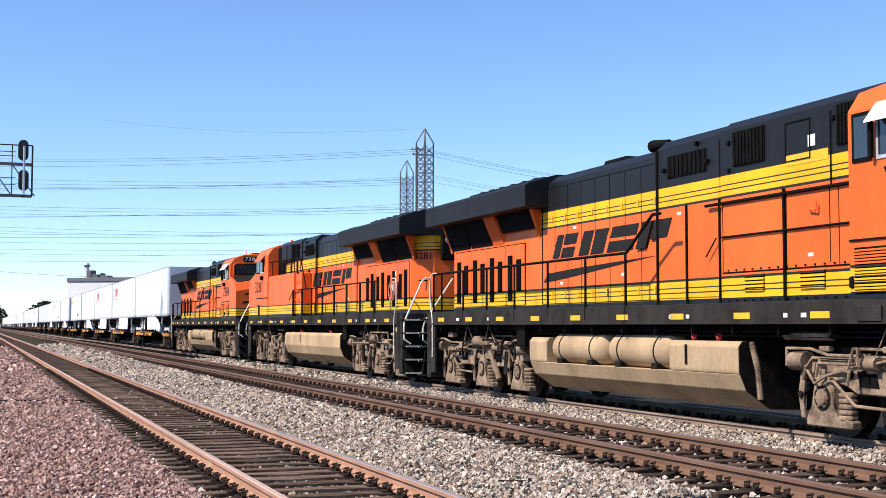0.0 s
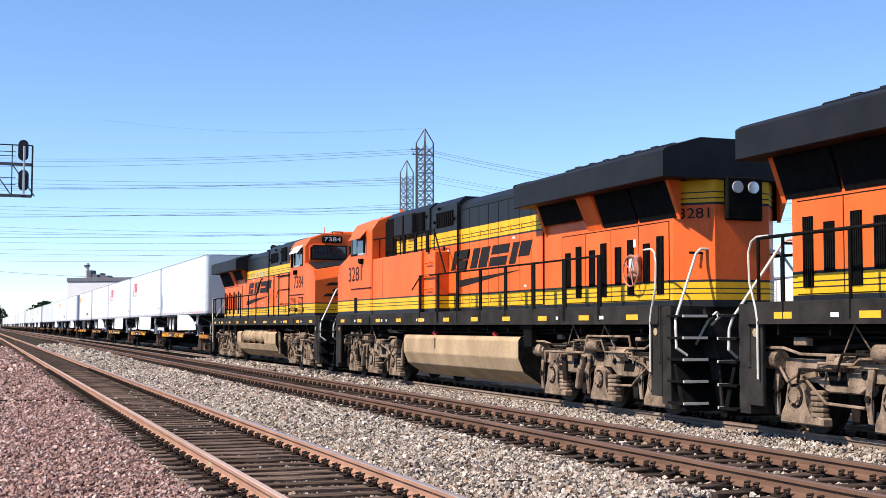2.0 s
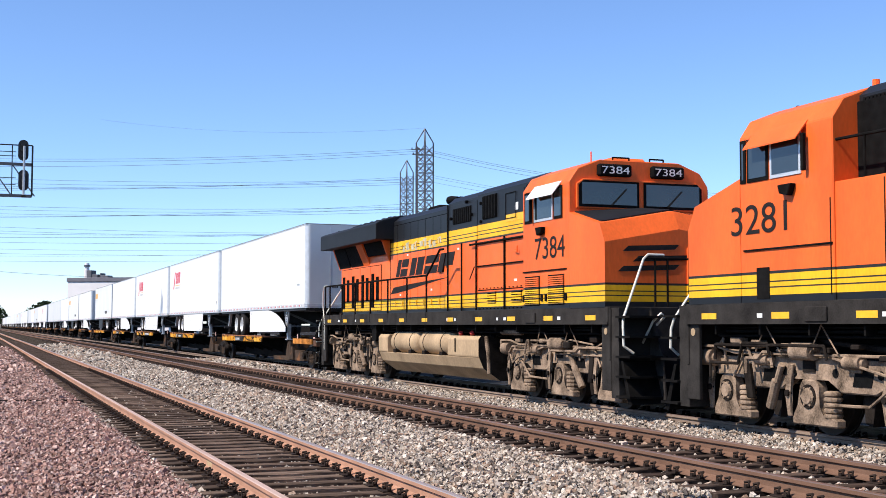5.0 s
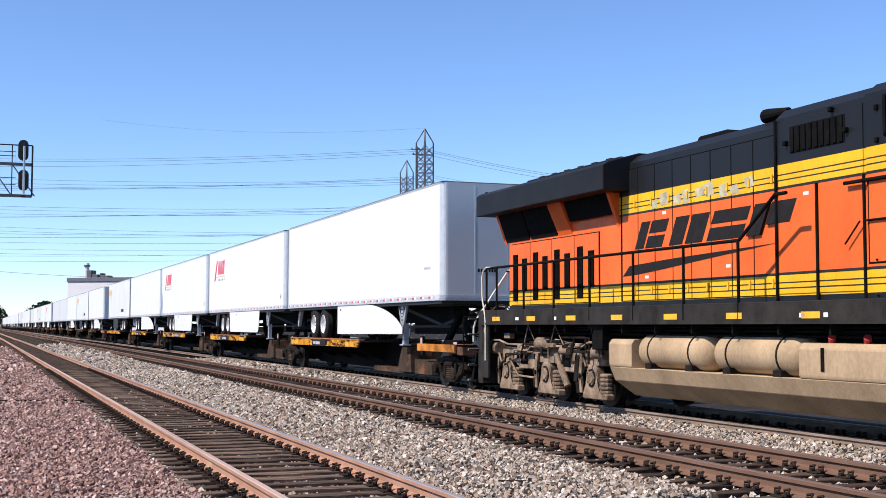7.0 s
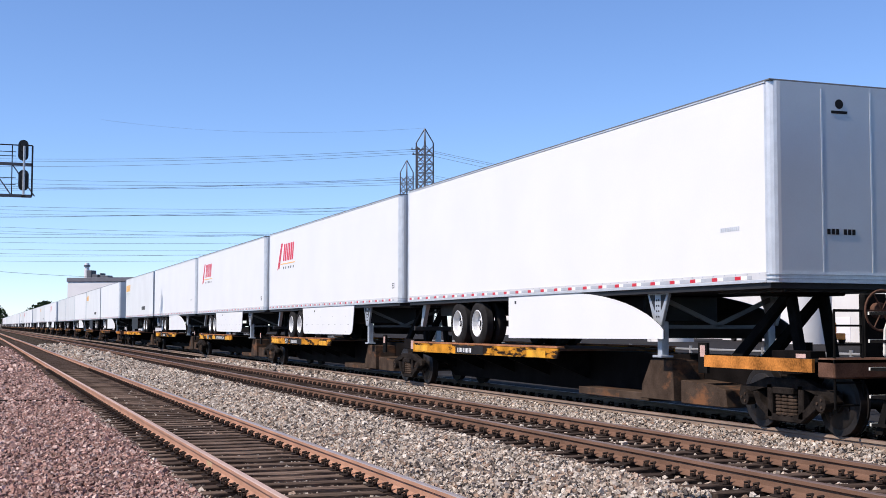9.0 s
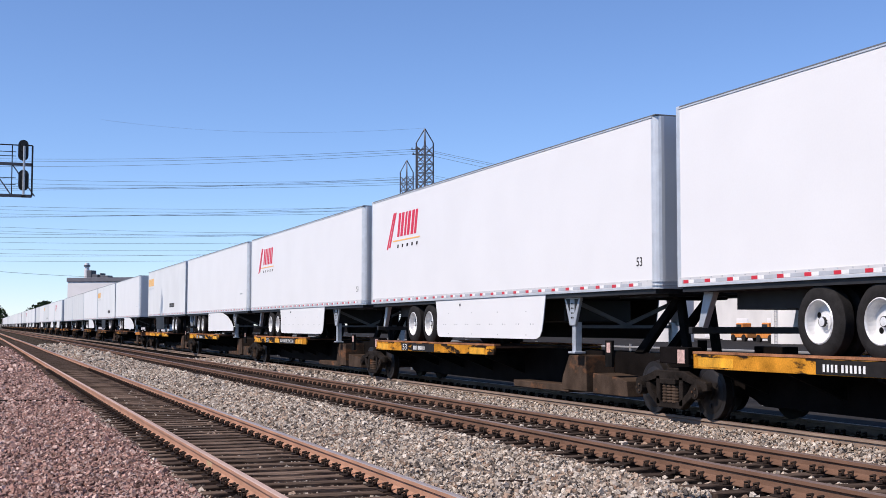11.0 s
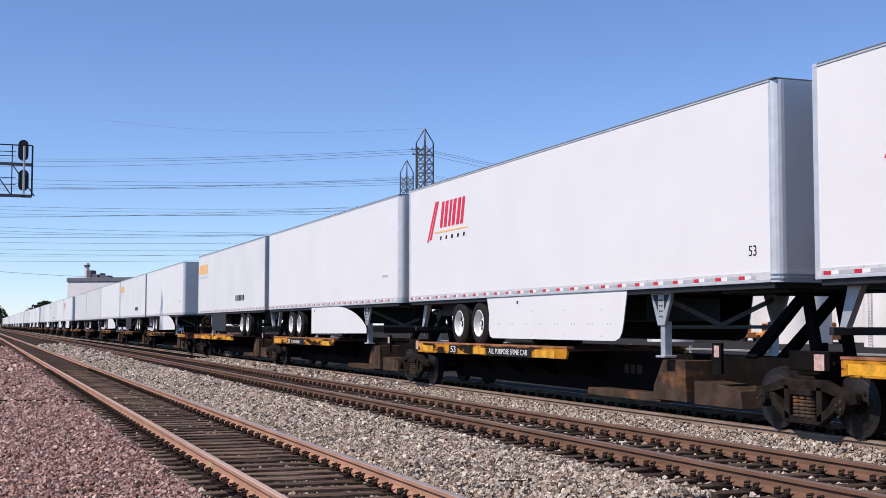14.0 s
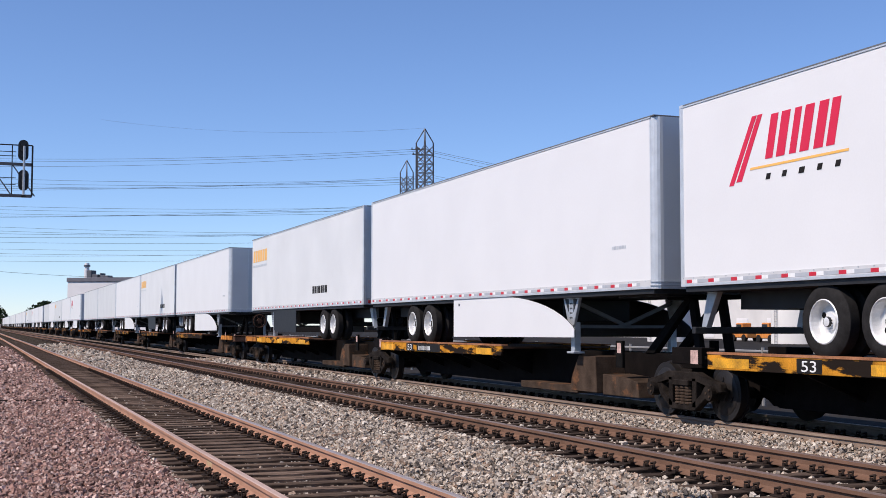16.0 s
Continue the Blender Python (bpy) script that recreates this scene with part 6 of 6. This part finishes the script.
def wire(p0, p1, sag, r, group):
    cu = bpy.data.curves.new("power_line", "CURVE")
    cu.dimensions, cu.bevel_depth, cu.bevel_resolution = "3D", r, 0
    sp = cu.splines.new("POLY")
    n = 24
    sp.points.add(n)
    for i in range(n + 1):
        u = i / n
        p = p0.lerp(p1, u)
        sp.points[i].co = (p.x, p.y, p.z - sag * 4 * u * (1 - u), 1)
    cu.materials.append(M_WIRE)
    ob = new("power_line", cu)
    return tagged(ob, "thin dark overhead power line", "power line", "overhead power lines")


# sets of lines: y at the picture's west edge, y at the tower, span depth
for ya, yb, da, db, r in ((272, 264, 300, 270, 0.030), (276, 268, 300, 270, 0.030), (288, 272, 310, 270, 0.030), (303, 318, 340, 330, 0.036), (312, 322, 340, 330, 0.036), (318, 326, 345, 330, 0.036),
                          (327, 316, 345, 330, 0.036), (333, 312, 350, 330, 0.030), (353, 366, 380, 370, 0.04), (360, 370, 380, 370, 0.04), (368, 375, 380, 370, 0.04), (376, 368, 380, 370, 0.04), (382, 360, 380, 370, 0.036),
                          (388, 412, 420, 420, 0.042), (396, 416, 420, 420, 0.042), (405, 409, 420, 420, 0.045), (414, 408, 420, 420, 0.045), (420, 424, 420, 420, 0.042), (432, 438, 450, 450, 0.042), (440, 446, 450, 450, 0.042), (448, 440, 450, 450, 0.042), (456, 452, 450, 450, 0.042)):
    wire(pix(-260, ya + 2, da), pix(740, yb, db), 1.6, r, "")
for ya, yb, d in ((264, 292, 270), (267, 296, 270), (273, 303, 270), (308, 330, 330), (312, 334, 330), (320, 338, 330)):
    wire(pix(752, ya, d), pix(1500, yb + 60, d * 0.9), 2.5, 0.03, "")
wire(pix(-200, 462, 200), pix(240, 492, 290), 0.6, 0.03, "")
wire(pix(180, 212, 330), pix(752, 227, 270), 2.0, 0.016, "")


def signal_gantry():
    """Cantilever truss with two round-ended signal heads over the near track; its mast stands west of the view."""
    d = 74.0
    def q(px, py):
        return pix(px, py, d)
    g = thing("signal_gantry", "dark steel signal gantry with two black signal heads", "railway signal")
    top, mid, low, right = q(40, 258).z, q(40, 292).z, q(40, 348).z, q(57, 300)
    y0, xr = right.y, right.x
    xl = -3.6
    for nm, zz, t in (("top_rail", top, 0.03), ("walk_beam", mid, 0.09), ("lower_chord", low, 0.09)):
        part(nm, B(xl, xr, y0 - 0.05, y0 + 0.05, zz - t, zz + t), M_STEEL if t > 0.05 else M_SIGNAL, g)
    for zz in (top - 0.35, top - 0.6, low + 0.7, low + 1.1):
        part("guard_rail", B(xl, xr - 0.9, y0 + 0.4, y0 + 0.43, zz - 0.02, zz + 0.02), M_SIGNAL, g)
    x = xl
    while x < xr - 0.3:
        part("truss_post", B(x - 0.03, x + 0.03, y0 - 0.03, y0 + 0.03, low, top), M_SIGNAL, g)
        part("truss_diagonal", cyl(bmesh.new(), (x, y0, mid), (x + 1.3, y0, low), 0.035, 6), M_STEEL, g)
        x += 1.3
    part("end_post", B(xr - 0.05, xr + 0.05, y0 - 0.05, y0 + 0.05, low, top), M_SIGNAL, g)
    part("mast", cyl(bmesh.new(), (xl, y0, -0.6), (xl, y0, top + 0.5), 0.22, 14), M_STEEL, g)
    for py in (268, 321):
        c = q(41, py)
        r, hh = 0.29, 0.33
        out = [(c.x + math.cos(a * math.pi / 8) * r, c.z + hh + math.sin(a * math.pi / 8) * r) for a in range(9)] + [(c.x + math.cos(a * math.pi / 8) * r, c.z - hh + math.sin(a * math.pi / 8) * r) for a in range(8, 17)]
        head = part("signal_head", P(out, "y", y0 - 0.35, y0 - 0.25), M_SIGNAL, g, "black round-ended signal backplate")
        for k in (-0.32, 0.0, 0.32):
            part("lamp_hood", cyl(bmesh.new(), (c.x, y0 - 0.35, c.z + k), (c.x, y0 - 0.6, c.z + k), 0.12, 14), M_SIGNAL, head)
    c = q(41, 300)
    part("signal_post", cyl(bmesh.new(), (c.x + 0.02, y0 - 0.7, low), (c.x + 0.02, y0 - 0.7, q(41, 262).z), 0.07, 10), M_GALV, g)
    part("post_bracket", B(c.x - 0.1, c.x + 0.14, y0 - 0.75, y0, low - 0.08, low), M_SIGNAL, g)


signal_gantry()


def far_building():
    a, b = pix(120, 492, 420), pix(222, 492, 420)
    x0, x1, y0, z = a.x, b.x + 20, a.y, a.z
    turn = Matrix.Translation((x0, y0, 0)) @ pose(0, 0, 0, 0, 0, -37) @ Matrix.Translation((-x0, -y0, 0))
    bd = thing("factory_building", "pale flat-roofed factory with a dark parapet and chimney", "building", m=turn)
    part("wall", B(x0, x1, y0, y0 + 10, -0.6, z - 1.4), M_WALL, bd)
    part("parapet", B(x0 - 0.3, x1 + 0.3, y0 - 0.3, y0 + 10.3, z - 1.4, z, 0.1), M_ROOF, bd)
    c = pix(138, 466, 425)
    ch = part("chimney", cyl(bmesh.new(), (c.x, y0 + 6, z), (c.x, y0 + 6, c.z), 0.9, 14, 0.75), M_WALL, bd)
    part("chimney_band", cyl(bmesh.new(), (c.x, y0 + 6, c.z - 1.2), (c.x, y0 + 6, c.z - 0.6), 1.1, 14), M_ROOF, ch)
    for px, h, w in ((154, 2.6, 1.8), (166, 1.2, 2.2), (178, 1.6, 0.4), (186, 0.8, 3.0)):
        p = pix(px, 492, 422)
        part("roof_unit", B(p.x - w / 2, p.x + w / 2, y0 + 3, y0 + 6, z, z + h, 0.08), M_STEEL, bd)


far_building()


def far_tree(px, depth, height, seed):
    r = random.Random(seed)
    p = pix(px, 560, depth)
    t = thing("tree", "dark green leafy tree in the distance", "tree", "trees along the horizon", Matrix.Translation((p.x, p.y, -0.6)))
    bm = bmesh.new()
    cyl(bm, (0, 0, 0), (0.2, 0, height * 0.55), 0.3, 8, 0.15)
    for k in range(6):
        a = k * 1.1
        cyl(bm, (0.1, 0, height * 0.35), (math.cos(a) * height * 0.25, math.sin(a) * height * 0.25, height * r.uniform(0.55, 0.8)), 0.12, 6, 0.04)
    part("trunk", bm, M_BARK, t)
    bm = bmesh.new()
    for k in range(420):
        a, u = r.uniform(0, 6.283), r.uniform(0, 1) ** 0.5
        zz = r.uniform(0.3, 1.0)
        rad = height * 0.42 * u * (1.15 - abs(zz - 0.62) * 1.6) * (0.8 + 0.3 * math.sin(a * 3 + seed))
        c = Vector((math.cos(a) * rad, math.sin(a) * rad, height * zz))
        n = Vector((r.gauss(0, 1), r.gauss(0, 1), r.gauss(0, 1))).normalized()
        e1 = n.orthogonal().normalized() * height * r.uniform(0.02, 0.05)
        e2 = n.cross(e1) * r.uniform(0.6, 1.0)
        bm.faces.new([bm.verts.new(c + q) for q in (-e1 - e2, e1 - e2 * 0.4, e1 * 0.7 + e2, -e1 + e2)])
    part("crown", bm, M_LEAF, t)


for i, (px, d, h) in enumerate(((58, 480, 9), (66, 480, 10), (74, 480, 11), (82, 480, 11.5), (89, 480, 10), (2, 600, 10), (-8, 600, 12), (50, 500, 8))):
    far_tree(px, d, h, i)
for px, d, r, h in ((4, 640, 4.0, 7), (14, 680, 4.5, 6.5)):
    p = pix(px, 560, d)
    tk = thing("storage_tank", "pale cylindrical storage tank in the distance", "storage tank", "far storage tanks", Matrix.Translation((p.x, p.y, -0.6)))
    part("shell", cyl(bmesh.new(), (0, 0, 0), (0, 0, h), r, 28), M_TANKWALL, tk)
    part("lid", cyl(bmesh.new(), (0, 0, h), (0, 0, h + 0.8), r, 28, 0.3), M_TANKWALL, tk)

# ---- on the ground ----
cable = thing("ground_cable", "thin dark cable lying across the pink gravel", "cable")
part("sheath", tube(bmesh.new(), [(-0.8 + i * 0.3, 29.75 - i * 0.095 + 0.05 * math.sin(i * 1.7), -0.125 + 0.012 * math.sin(i * 2.3)) for i in range(11)], 0.022, 6), M_DARK, cable)
scrap = thing("scrap_iron", "dark rusty bar lying on the ballast", "scrap", m=pose(5.27, 12.1, -0.10, 0, 0, -25))
part("bar", B(-0.16, 0.16, -0.02, 0.02, 0.0, 0.03, 0.006), M_PLATE, scrap)
part("bent_end", B(0.15, 0.19, -0.03, 0.05, 0.0, 0.05, 0.006), M_PLATE, scrap)

# ---- behind the train ----
M_PALE = material("pale_cladding", (0.62, 0.60, 0.57), 0.8, 0, 0.1, 0.3, 0.05)
M_MACHINE = material("orange_machine", (0.62, 0.22, 0.04), 0.6, 0, 0.3, 2, 0.1)
M_FENCE = material("fence_grey", (0.30, 0.30, 0.30), 0.6, 0.3, 0.2, 2, 0.05)
# added yard sheet, its colour dark for the shade seen beneath the train
M_YARD = material("shade_dark_yard", (0.030, 0.028, 0.027), 0.95, 0, 0.3, 0.8, 0.3, 20)
tagged(part("yard_pavement", B(14.2, 160, -40, 420, -0.55, -0.50), M_YARD), "added dark yard sheet standing for shade beyond the tracks", "pavement", kind="structure")


def warehouse(x, y, w, l, h, label):
    b = thing("warehouse", label, "building", "yard buildings", Matrix.Translation((x, y, -0.5)))
    part("wall", B(0, w, 0, l, 0, h), M_PALE, b)
    part("roof", B(-0.3, w + 0.3, -0.3, l + 0.3, h, h + 0.35, 0.05), M_ROOF, b)
    n = int(l // 8)
    for i in range(n):
        d = part("loading_door", B(-0.05, 0.02, 3 + i * 8, 6 + i * 8, 0.2, 3.4), M_WALL, b)
        for k in range(5):
            part("door_slat", B(-0.07, -0.05, 3.05 + i * 8, 5.95 + i * 8, 0.45 + k * 0.6, 0.95 + k * 0.6), M_WALL, d)
    return b


warehouse(110, 40, 30, 130, 9.0, "long pale warehouse behind the tracks")
warehouse(120, 185, 30, 120, 9.5, "pale warehouse further along the yard")
for x, y, r, h in ((88, 104, 3.2, 7.0), (94, 128, 3.6, 7.6), (90, 152, 3.2, 7.0)):
    tk = thing("storage_tank", "pale upright storage tank in the yard", "storage tank", "yard storage tanks", Matrix.Translation((x, y, -0.5)))
    part("shell", cyl(bmesh.new(), (0, 0, 0), (0, 0, h), r, 28), M_TANKWALL, tk, smooth=True)
    part("lid", cyl(bmesh.new(), (0, 0, h), (0, 0, h + 0.5), r, 28, 0.4), M_TANKWALL, tk)
    bm = bmesh.new()
    for i in range(22):
        cyl(bm, (-r - 0.1, -0.25, 0.3 + i * 0.3), (-r - 0.1, 0.25, 0.3 + i * 0.3), 0.02, 5)
    for s in (-0.25, 0.25):
        cyl(bm, (-r - 0.1, s, 0), (-r - 0.1, s, h + 0.6), 0.03, 5)
    part("ladder", bm, M_FENCE, tk)
for x, y in ((98, 128), (103, 116), (100, 104), (102, 152), (98, 140), (104, 176), (100, 92)):
    mc = thing("yard_loader", "orange yard machine parked beyond the tracks", "machine", "yard machines", Matrix.Translation((x, y, -0.5)))
    part("chassis", B(-1, 1, -2, 2, 0.5, 1.3, 0.1), M_MACHINE, mc)
    part("cabin", B(-0.8, 0.8, -0.6, 1.0, 1.3, 2.6, 0.12), M_MACHINE, mc)
    part("cabin_glass", B(-0.84, 0.84, -0.4, 0.8, 1.6, 2.4), M_CABGLASS, mc)
    for sx in (-1, 1):
        for sy in (-1.3, 1.3):
            part("wheel", cyl(bmesh.new(), (sx * 0.75, sy, 0.5), (sx * 1.1, sy, 0.5), 0.5, 18), M_TYRE, mc)
fence = thing("yard_fence", "low grey pipe fence beyond the train", "fence", m=Matrix.Translation((19, 0, -0.5)))
for z in (0.6, 1.0, 1.4):
    part("pipe_rail", cyl(bmesh.new(), (0, 10, z), (0, 220, z), 0.035, 6), M_FENCE, fence)
for i in range(60):
    part("fence_post", cyl(bmesh.new(), (0, 10 + i * 3.5, 0), (0, 10 + i * 3.5, 1.5), 0.045, 6), M_FENCE, fence)


# ---- motion ----
def motions():
    for ob, x, y, turn in MOVING:
        walk(ob, [(t, pose(x, y - V * t, 0, 0, 0, turn)) for t in (0.0, 4.0, 8.0, 12.0, 16.0)])
    for ws, r, sense in ROLLING:
        rate = math.degrees(V / r)
        c = ws.location.copy()
        rows = [(k * 0.1, pose(c.x, c.y, c.z, (sense * rate * k * 0.1) % 360, 0, 0)) for k in range(161)]
        walk(ws, rows)


motions()
